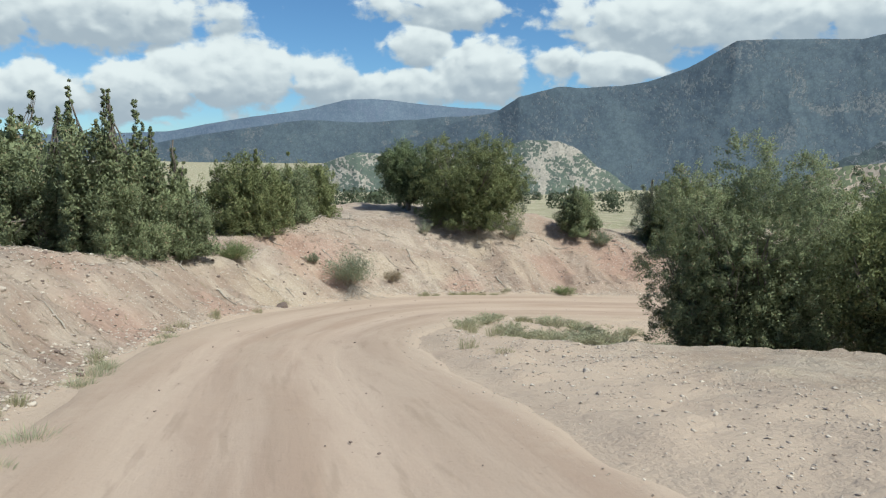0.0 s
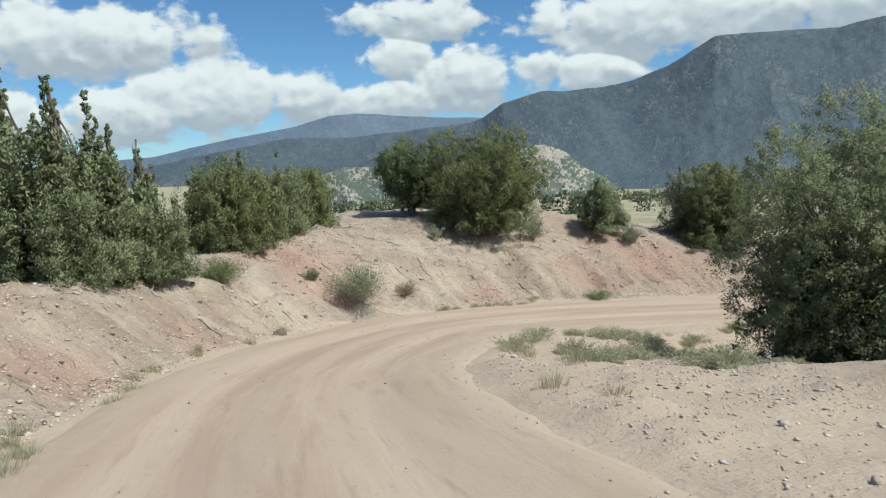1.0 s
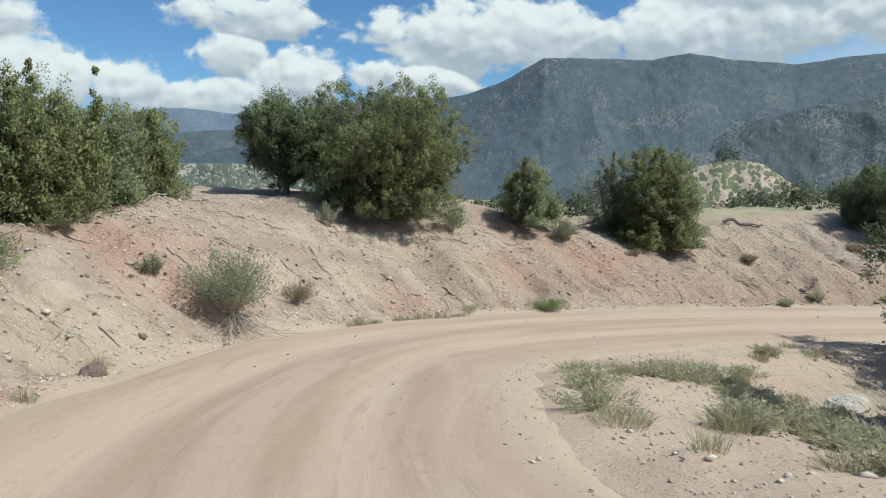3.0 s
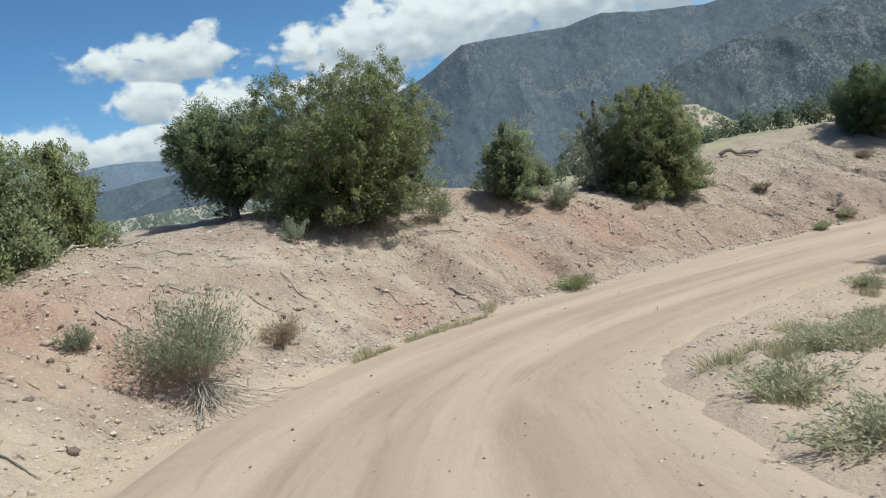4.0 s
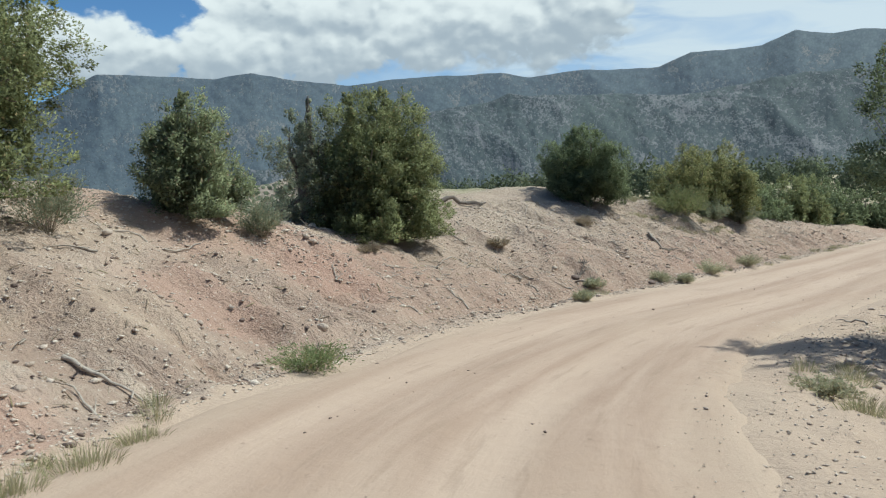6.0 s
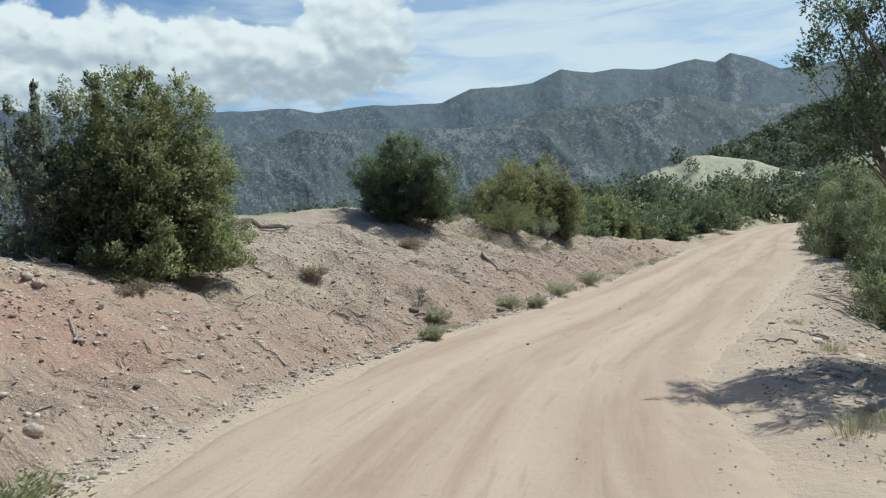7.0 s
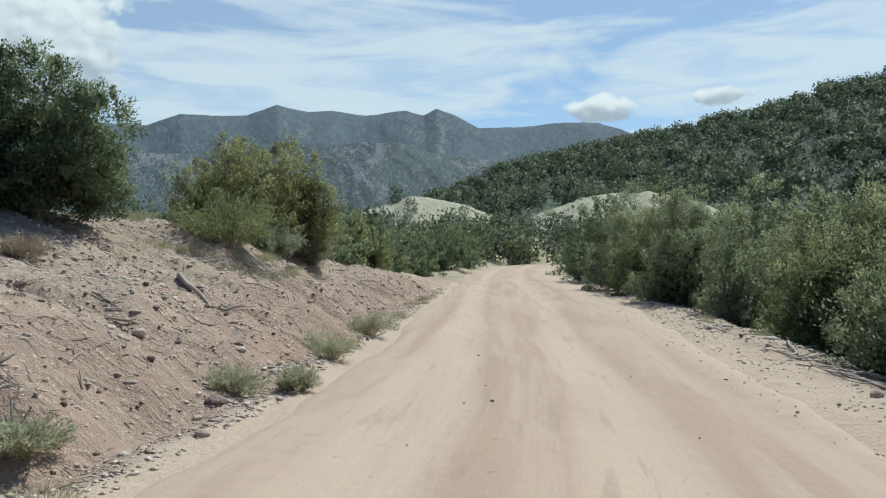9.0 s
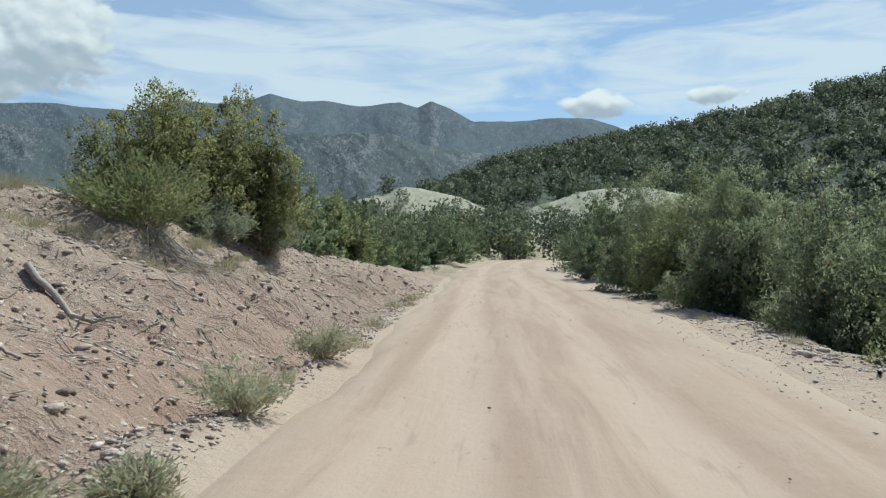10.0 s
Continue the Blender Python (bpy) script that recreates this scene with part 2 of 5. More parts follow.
def leaf_material(name, dark, light, dry, dry_share, see_through=0.22):
    m = bpy.data.materials.new(name)
    m.use_nodes = True
    n = Nodes(m.node_tree)
    chance = island(n)
    patch = n.noise(world_place(n), 1.3, 3)
    tone = n.add("ShaderNodeAttribute", attribute_name="tone", out=2)
    share = n.math("ADD", n.math("MULTIPLY", chance, 0.35), n.math("ADD", n.math("MULTIPLY", n.steps(patch, 0.35, 0.65), 0.3), n.math("MULTIPLY", tone, 0.35)))
    c = n.mix(share, dark, light)
    c = n.mix(n.steps(n.math("FRACT", n.math("MULTIPLY", chance, 17.0)), 1 - dry_share, 1 - dry_share + 0.04), c, dry)
    shader = n.tree.nodes.new("ShaderNodeBsdfPrincipled")
    n.plug(shader.inputs["Base Color"], c)
    shader.inputs["Roughness"].default_value, shader.inputs["Specular IOR Level"].default_value = 0.65, 0.2
    through_leaf = n.add("ShaderNodeBsdfTranslucent", c)
    both = n.add("ShaderNodeMixShader", see_through, shader.outputs[0], through_leaf)
    n.add("ShaderNodeOutputMaterial", both)
    return m


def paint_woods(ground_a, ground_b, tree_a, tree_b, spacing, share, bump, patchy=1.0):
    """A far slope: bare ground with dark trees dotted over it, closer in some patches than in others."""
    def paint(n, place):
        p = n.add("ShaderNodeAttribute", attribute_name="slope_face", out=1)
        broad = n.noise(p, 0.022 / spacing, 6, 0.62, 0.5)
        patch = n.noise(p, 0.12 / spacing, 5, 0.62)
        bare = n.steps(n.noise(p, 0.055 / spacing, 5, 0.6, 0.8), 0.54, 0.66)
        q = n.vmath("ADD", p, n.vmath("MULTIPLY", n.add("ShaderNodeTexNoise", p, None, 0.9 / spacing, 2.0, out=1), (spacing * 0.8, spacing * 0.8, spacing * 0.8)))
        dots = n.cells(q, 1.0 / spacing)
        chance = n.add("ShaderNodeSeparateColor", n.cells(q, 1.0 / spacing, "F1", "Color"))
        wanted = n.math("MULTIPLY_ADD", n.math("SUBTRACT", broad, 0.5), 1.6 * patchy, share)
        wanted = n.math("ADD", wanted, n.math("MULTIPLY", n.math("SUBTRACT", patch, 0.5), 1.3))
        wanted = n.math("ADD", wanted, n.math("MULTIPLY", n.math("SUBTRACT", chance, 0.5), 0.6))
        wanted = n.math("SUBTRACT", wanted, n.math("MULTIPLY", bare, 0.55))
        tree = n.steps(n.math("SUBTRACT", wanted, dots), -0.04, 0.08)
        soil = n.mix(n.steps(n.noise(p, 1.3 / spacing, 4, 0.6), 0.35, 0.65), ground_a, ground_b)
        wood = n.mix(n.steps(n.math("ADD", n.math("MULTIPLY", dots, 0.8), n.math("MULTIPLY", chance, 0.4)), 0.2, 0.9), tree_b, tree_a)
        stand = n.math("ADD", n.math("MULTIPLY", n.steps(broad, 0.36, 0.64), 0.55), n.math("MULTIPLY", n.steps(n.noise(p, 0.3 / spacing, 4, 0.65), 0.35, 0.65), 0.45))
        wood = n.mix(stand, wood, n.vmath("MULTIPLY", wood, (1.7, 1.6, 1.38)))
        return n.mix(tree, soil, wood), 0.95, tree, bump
    return paint


SOIL = material("stony_soil", paint_soil)
DIRT = material("packed_dirt", paint_road)
STONE = material("loose_stone", paint_stone)
PALE = material("pale_stone", paint_pale_stone)
DARKSTONE = material("dark_stone", paint_dark_stone)
BARK = material("bark", paint_bark)
DEADWOOD = material("dead_wood", paint_deadwood)
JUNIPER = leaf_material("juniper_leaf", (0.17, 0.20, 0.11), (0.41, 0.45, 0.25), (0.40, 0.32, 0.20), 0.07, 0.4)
OLIVE = leaf_material("olive_leaf", (0.145, 0.17, 0.078), (0.37, 0.395, 0.185), (0.36, 0.29, 0.15), 0.06, 0.38)
PINYON = leaf_material("pinyon_leaf", (0.11, 0.142, 0.078), (0.285, 0.335, 0.17), (0.25, 0.20, 0.11), 0.03, 0.36)
OCHRE = leaf_material("yellowing_leaf", (0.17, 0.185, 0.078), (0.40, 0.405, 0.175), (0.39, 0.31, 0.14), 0.12, 0.36)
SAGE = leaf_material("sage_leaf", (0.22, 0.25, 0.165), (0.40, 0.43, 0.305), (0.42, 0.37, 0.25), 0.15, 0.4)
GREENBUSH = leaf_material("green_leaf", (0.19, 0.235, 0.105), (0.36, 0.41, 0.21), (0.40, 0.36, 0.20), 0.12, 0.45)
STRAWBUSH = leaf_material("straw_leaf", (0.38, 0.355, 0.23), (0.58, 0.54, 0.39), (0.40, 0.42, 0.27), 0.3, 0.4)
PALEGREEN = leaf_material("pale_green_leaf", (0.35, 0.365, 0.235), (0.55, 0.555, 0.39), (0.56, 0.50, 0.34), 0.3, 0.4)
DRYGRASS = leaf_material("dry_grass", (0.36, 0.325, 0.20), (0.62, 0.56, 0.40), (0.36, 0.38, 0.20), 0.35, 0.4)
DRYTWIG = leaf_material("dry_twig", (0.28, 0.22, 0.16), (0.52, 0.44, 0.34), (0.38, 0.33, 0.19), 0.15, 0.2)
FARWOOD = leaf_material("far_leaf", (0.075, 0.095, 0.060), (0.155, 0.182, 0.105), (0.17, 0.16, 0.09), 0.03, 0.35)


# ---------------------------------------------------------------- lie of the land
TABLE = np.random.RandomState(7).rand(256, 256)


def lattice(x, y):
    """Smooth value noise in 0..1, one lump per metre of x and y."""
    xi, yi = np.floor(x).astype(int), np.floor(y).astype(int)
    u, v = x - xi, y - yi
    u, v = u * u * (3 - 2 * u), v * v * (3 - 2 * v)
    a, b = TABLE[xi % 256, yi % 256], TABLE[(xi + 1) % 256, yi % 256]
    c, d = TABLE[xi % 256, (yi + 1) % 256], TABLE[(xi + 1) % 256, (yi + 1) % 256]
    return (a + (b - a) * u) * (1 - v) + (c + (d - c) * u) * v


def rough(x, y, size, octaves=4, shift=0.0):
    """Fractal noise in about -1..1 with its largest lumps that many metres wide."""
    total, weight, scale = 0.0, 1.0, 1.0 / size
    for k in range(octaves):
        total = total + weight * (2 * lattice(x * scale + 17.3 * k + shift, y * scale - 9.1 * k + shift) - 1)
        weight, scale = weight * 0.5, scale * 2.03
    return total / 1.6


# The road's middle line, down the hill, round the bend and away.
ROAD = np.array([(6.5, -22, 3.2), (3.2, -9, 1.2), (0.7, 0.3, -0.27), (-0.2, 3.65, -0.79), (-1.15, 7.3, -1.37), (-2.1, 11.3, -1.97),
                 (-2.4, 14.5, -2.42), (-1.85, 18.0, -2.88), (-0.5, 21.5, -3.36), (2.1, 24.2, -3.79), (5.9, 26.3, -4.2),
                 (11.3, 27.95, -4.6), (17, 28.35, -4.87), (24, 29.0, -5.13), (32, 29.85, -5.42), (40, 30.7, -5.7), (50, 31.7, -6.02), (58, 32.35, -6.28), (66, 32.8, -6.54), (76, 32.9, -6.88), (88, 31.8, -7.35), (100, 28.5, -8.0)])


def spline(points, steps=14):
    """Catmull-Rom through the points."""
    p = np.vstack([2 * points[0] - points[1], points, 2 * points[-1] - points[-2]])
    out, t = [], np.linspace(0, 1, steps, endpoint=False)[:, None]
    for a, b, c, d in zip(p, p[1:], p[2:], p[3:]):
        out.append(0.5 * (2 * b + (c - a) * t + (2 * a - 5 * b + 4 * c - d) * t**2 + (3 * b - a - 3 * c + d) * t**3))
    return np.vstack([*out, points[-1:]])


LINE = spline(ROAD)
RUN = np.r_[0, np.cumsum(np.hypot(*np.diff(LINE[:, :2], axis=0).T))]


def beside(x, y):
    """For places: how far left of the road's middle (right: minus), the road's height there, and how far along it."""
    x, y = np.ravel(x), np.ravel(y)
    side, height, along = np.empty(len(x)), np.empty(len(x)), np.empty(len(x))
    a, b = LINE[:-1], LINE[1:]
    d = b - a
    n = (d[:, :2] ** 2).sum(1)
    for k in range(0, len(x), 4000):
        q = slice(k, k + 4000)
        px, py = x[q, None] - a[:, 0], y[q, None] - a[:, 1]
        u = np.clip((px * d[:, 0] + py * d[:, 1]) / n, 0, 1)
        dx, dy = px - u * d[:, 0], py - u * d[:, 1]
        far = dx * dx + dy * dy
        i = far.argmin(1)
        r = np.arange(len(i))
        turn = d[i, 0] * py[r, i] - d[i, 1] * px[r, i]
        side[q] = np.sqrt(far[r, i]) * np.sign(turn)
        height[q] = a[i, 2] + u[r, i] * d[i, 2]
        along[q] = RUN[i] + u[r, i] * np.sqrt(n[i])
    return side, height, along


def calm_height(x, y):
    """The road's height averaged over its length, nearer parts counting more: smooth inside the bend."""
    p = LINE[::4]
    out = np.empty(len(x))
    for k in range(0, len(x), 8000):
        q = slice(k, k + 8000)
        w = 1 / ((x[q, None] - p[:, 0]) ** 2 + (y[q, None] - p[:, 1]) ** 2 + 4.0) ** 2
        out[q] = (w * p[:, 2]).sum(1) / w.sum(1)
    return out


HALF = 2.2  # half the road's width


def half_right(along):
    """The road widens on its outer side after the bend."""
    return HALF + np.interp(along, [66, 80], [0.0, 0.7])


def smaller(a, b, soft):
    h = np.clip(0.5 + 0.5 * (b - a) / soft, 0, 1)
    return b + (a - b) * h - soft * h * (1 - h)


def valley(x, y):
    """The wide country below: sinking ahead, rising to the east."""
    east, north = x - 5.0, y - 20.0
    r, az = np.hypot(east, north), np.degrees(np.arctan2(east, north))
    pitch = np.interp(az, [-180, -100, -40, -15, 15, 28, 42, 58, 75, 95, 120, 180], [0.02, -0.01, -0.045, -0.05, -0.045, -0.04, -0.02, -0.012, -0.008, -0.008, 0.0, 0.02])
    return -4.0 + np.minimum(r, 420) * pitch + rough(x, y, 60, 3) * np.clip((r - 50) / 120, 0, 1) * 1.5


def bank_steepness(along):
    return np.interp(along, [0, 22, 40, 50, 60, 70, 80], [0.85, 0.85, 0.72, 0.44, 0.38, 0.46, 0.60])


def ground(x, y, fine=True):
    shape = np.shape(x)
    x, y = np.ravel(np.asarray(x, float)), np.ravel(np.asarray(y, float))
    d, road, along = beside(x, y)
    wob = rough(x, y, 3.0, 3) * 0.25
    # the cut bank and the hill above it
    top = np.interp(x, [-30, -2, 2.5, 6, 10, 14, 20, 25, 30, 40, 50], [-1.45, -1.6, -1.8, -2.45, -2.95, -2.65, -2.5, -3.2, -4.0, -5.2, -6.2]) + np.interp(y, [-20, 2, 15, 23], [4.2, 1.5, 0.45, 0.0]) * np.clip((4 - x) / 6, 0, 1)
    top = top + rough(x, y, 7, 3, 3.3) * 0.22 + np.clip(d - 4, 0, 8) * 0.012
    behind = np.clip(d - 12.5, 0, 200)
    top = top - 0.16 * behind * behind / (behind + 5)
    foot = np.clip(d - np.interp(along, [36, 43, 52, 64], [HALF + 0.5, HALF + 0.25, HALF + 0.3, HALF + 0.6]), 0, 60)
    bank = road + 0.03 + bank_steepness(along) * foot * foot / (foot + 0.35)
    # rills down the bank
    rill = np.abs(rough(along, d * 0.15, 1.1, 3, 5.0))
    onbank = np.clip(foot / 0.6, 0, 1) * np.clip((top - bank + 0.6) / 1.0, 0, 1)
    bank = bank + onbank * (0.16 - np.minimum(rill, 0.55) * 0.60)
    ditch = np.interp(along, [44, 50, 72, 80], [0.0, 1.0, 1.0, 0.3]) * np.exp(-((d - HALF - 0.75 - 0.15 * rough(along, along * 0, 3.0, 2, 6.0)) / 0.22) ** 2)
    bank = bank - 0.10 * ditch
    left = smaller(bank, top, 0.5)
    # the verge and the fall on the other side
    out = np.clip(-d - (half_right(along) + 0.7), 0, 80)
    fall = np.interp(along, [0, 30, 42, 52, 60, 90], [0.10, 0.08, 0.10, 0.26, 0.42, 0.25])
    right = road + 0.02 - fall * out * out / (out + 1.2)
    right = np.maximum(right, road - 2.4 - 0.02 * out)
    deep = np.clip((out - 6.3) / 4.0, 0, 1)
    deep = deep * deep * (3 - 2 * deep)
    right = right * (1 - deep) + (calm_height(x, y) - 1.3) * deep
    z = np.where(d > 0, left, right)
    z = z + np.where(np.abs(d) > HALF, wob * np.clip((np.abs(d) - HALF) / 2.5, 0, 1), 0)
    far = np.clip((np.hypot(x - 5, y - 20) - 38) / 45, 0, 1)
    far = far * far * (3 - 2 * far) * np.clip((np.abs(d) - 5) / 22, 0, 1)
    z = z * (1 - far) + valley(x, y) * far
    if fine:
        loose = np.clip((np.abs(d) - np.where(d > 0, HALF, half_right(along)) + 0.1) / 0.6, 0, 1) * np.clip((70 - np.hypot(x - 5, y - 20)) / 30, 0, 1)
        ledge = np.abs(rough(along * 0.55 + d * 0.5, d * 1.7, 0.9, 3, 1.7))
        z = z + loose * np.clip(d - HALF, 0, 1) * np.clip((7 - d) / 2, 0, 1) * (0.06 - 0.21 * np.minimum(ledge, 0.6))
        z = z + loose * (rough(x, y, 0.9, 4, 8.0) * 0.095 + np.clip(rough(x, y, 0.4, 2, 2.0) - 0.25, 0, 1) * 0.13)
    wide = np.where(d > 0, HALF, half_right(along))
    z = z - 0.05 * np.clip((wide + 0.35 - np.abs(d)) / 0.4, 0, 1)
    return z.reshape(shape)


# ---------------------------------------------------------------- building blocks
def mesh_from(name, verts, faces, mat, smooth=False):
    me = bpy.data.meshes.new(name)
    verts = np.asarray(verts, np.float32)
    faces = np.asarray(faces, np.int32)
    k = faces.shape[1]
    me.vertices.add(len(verts)), me.loops.add(faces.size), me.polygons.add(len(faces))
    me.vertices.foreach_set("co", verts.ravel())
    me.loops.foreach_set("vertex_index", faces.ravel())
    me.polygons.foreach_set("loop_start", np.arange(0, faces.size, k, dtype=np.int32))
    if smooth:
        me.polygons.foreach_set("use_smooth", np.ones(len(faces), bool))
    me.materials.append(mat)
    me.update(calc_edges=True)
    me.validate()
    return me


def part(name, me, parent, label=""):
    ob = new(name, me)
    ob.parent = parent
    return tagged(ob, label)


def thing(name, x, y, label, category, group="", z=None, turn=0.0, sink=0.03):
    ob = new(name)
    z = float(ground(np.array([x]), np.array([y]))[0]) - sink if z is None else z
    ob.matrix_basis = pose(x, y, z, 0, 0, turn)
    return tagged(ob, label, category, group)


def grid_faces(rows, cols):
    i = np.arange(rows - 1)[:, None] * cols + np.arange(cols - 1)[None]
    i = i.ravel()
    return np.stack([i, i + 1, i + cols + 1, i + cols], 1)


def unit(v):
    return v / np.maximum(np.linalg.norm(v, axis=-1, keepdims=True), 1e-9)


def tubes(paths, sides=6):
    """Tapered tubes along lists of (x, y, z, radius): vertices and quads of one mesh."""
    verts, faces, base = [], [], 0
    for path in paths:
        path = np.asarray(path, float)
        p, r = path[:, :3], path[:, 3]
        tang = unit(np.gradient(p, axis=0))
        ref = np.where(np.abs(tang[:, 2:3]) > 0.9, [[1.0, 0, 0]], [[0, 0, 1.0]])
        a = unit(np.cross(tang, ref))
        b = np.cross(tang, a)
        ang = np.linspace(0, 2 * math.pi, sides, endpoint=False)
        ring = p[:, None] + r[:, None, None] * (np.cos(ang)[None, :, None] * a[:, None] + np.sin(ang)[None, :, None] * b[:, None])
        verts.append(ring.reshape(-1, 3))
        m = len(p)
        for k in range(m - 1):
            for s in range(sides):
                t = (s + 1) % sides
                faces.append((base + k * sides + s, base + k * sides + t, base + (k + 1) * sides + t, base + (k + 1) * sides + s))
        base += m * sides
    return np.vstack(verts), np.array(faces)


def wander(rng, start, end, r0, r1, steps=6, sway=0.12):
    """A crooked path from start to end."""
    start, end = np.asarray(start, float), np.asarray(end, float)
    t = np.linspace(0, 1, steps)[:, None]
    size = np.linalg.norm(end - start) * sway
    bend = rng.normal(0, 1, (steps, 3)).cumsum(0) * size / steps
    bend -= bend[0] + (bend[-1] - bend[0]) * t
    p = start + (end - start) * t + bend
    return np.c_[p, r0 + (r1 - r0) * t[:, 0]]


def sprigs(rng, points, ways, each, length, width, spread):
    """Small leafy blades growing from the points: vertices and triangles."""
    n = len(points) * each
    p = np.repeat(points, each, 0)
    v = unit(np.repeat(ways, each, 0) + rng.normal(0, spread, (n, 3)))
    side = unit(np.cross(v, rng.normal(0, 1, (n, 3))))
    size = length * rng.uniform(0.55, 1.25, (n, 1))
    wide = width * 1.25 * rng.uniform(0.6, 1.3, (n, 1))
    p = p - v * size * 0.25
    a, b, c = p + side * wide * 0.9, p - side * wide * 0.9 + v * size * 0.2, p + v * size
    flip = (np.cross(b - a, c - a) * np.repeat(ways, each, 0)).sum(1, keepdims=True) < 0
    verts = np.stack([np.where(flip, b, a), np.where(flip, a, b), c], 1).reshape(-1, 3)
    return verts, np.arange(3 * n).reshape(-1, 3)


def crown_points(rng, lobes, count, up=0.45, clear=0.62):
    """Points and outward ways on the skins of overlapping lobes (x, y, z, rx, ry, rz)."""
    lobes = np.asarray(lobes, float)
    c, r = lobes[:, :3], lobes[:, 3:]
    weight = (r[:, 0] * r[:, 2]) ** 0.75
    pick = rng.choice(len(lobes), count * 2, p=weight / weight.sum())
    v = unit(rng.normal(0, 1, (count * 2, 3)))
    depth = rng.uniform(0.55, 1.06, (count * 2, 1)) ** 0.7
    p = c[pick] + v * r[pick] * depth
    inside = np.zeros(len(p), bool)
    for k in range(len(lobes)):
        inside |= (((p - c[k]) / r[k]) ** 2).sum(1) < clear**2
    keep = ~inside | (rng.rand(len(p)) < 0.12)
    p, v, slim = p[keep][:count], v[keep][:count], r[pick][keep][:count, :1]
    v = unit(v + np.array([0, 0, up]))
    return p, v, slim


def dome_lobes(rng, radius, height, low, count, lobe, tall=1.25, lean=(0, 0)):
    """Lobes over a dome that reaches from low to height."""
    mid, half = (low + height) / 2, (height - low) / 2
    out = []
    for _ in range(count):
        v = rng.normal(0, 1, 3)
        v /= np.linalg.norm(v)
        q = rng.uniform(0.35, 0.86)
        s = lobe * rng.uniform(0.75, 1.3)
        x, y, z = v[0] * radius * q, v[1] * radius * q, mid + v[2] * half * q
        x, y = x + lean[0] * z, y + lean[1] * z
        out.append((x, y, max(z, s * 0.7), s, s, s * tall))
    return out


def plume_lobes(rng, stems, radius, height, size):
    """Pointed upright plumes side by side, as young junipers grow."""
    out = []
    for k in range(stems):
        a, q = rng.uniform(0, 6.283), math.sqrt(rng.uniform(0, 1))
        x, y = radius * q * math.cos(a), radius * q * math.sin(a)
        top = height * (1 - 0.45 * q * q) * rng.uniform(0.82, 1.05) if k else height
        z, w = size * 0.6, size * rng.uniform(0.8, 1.25)
        while z < top:
            f = z / top
            s = w * (1.08 - 0.95 * f)
            out.append((x * (1 + 0.1 * f) + rng.normal(0, s * 0.15), y * (1 + 0.1 * f) + rng.normal(0, s * 0.15), z, s, s, s * 1.5))
            z += s * 1.25
    return out


def juniper_lobes(rng, radius, height, count, lobe, spires=0, low=0.05):
    """A shaggy dome of upright tufts, with pointed leaders on top."""
    out = []
    for _ in range(count):
        a, q = rng.uniform(0, 6.283), rng.uniform(0, 1) ** 0.55
        shell = math.sqrt(max(0.0, 1 - q * q))
        z = low + (height - low) * (rng.uniform(0.0, 1.0) ** 0.8) * (0.35 + 0.65 * shell)
        reach = radius * q * (1 - 0.25 * (z / height))
        s = lobe * rng.uniform(0.6, 1.25)
        out.append((reach * math.cos(a), reach * math.sin(a), max(z, s * 0.8), s, s, s * rng.uniform(1.1, 1.9)))
    for _ in range(count // 3):
        a, q = rng.uniform(0, 6.283), rng.uniform(0.3, 0.95)
        s = lobe * rng.uniform(0.7, 1.1)
        out.append((radius * q * math.cos(a), radius * q * math.sin(a), s * 0.75, s, s, s))
    for _ in range(spires):
        a, q = rng.uniform(0, 6.283), rng.uniform(0, 0.75)
        x, y, z = radius * q * math.cos(a), radius * q * math.sin(a), height * 0.5
        top = height * rng.uniform(0.85, 1.16) * (1 - 0.3 * q)
        while z < top:
            s = lobe * (0.95 - 0.72 * (z - height * 0.5) / (top - height * 0.5))
            out.append((x + rng.normal(0, 0.03), y + rng.normal(0, 0.03), z, s * 0.85, s * 0.85, s * 1.5))
            z += s * 1.1
    return out


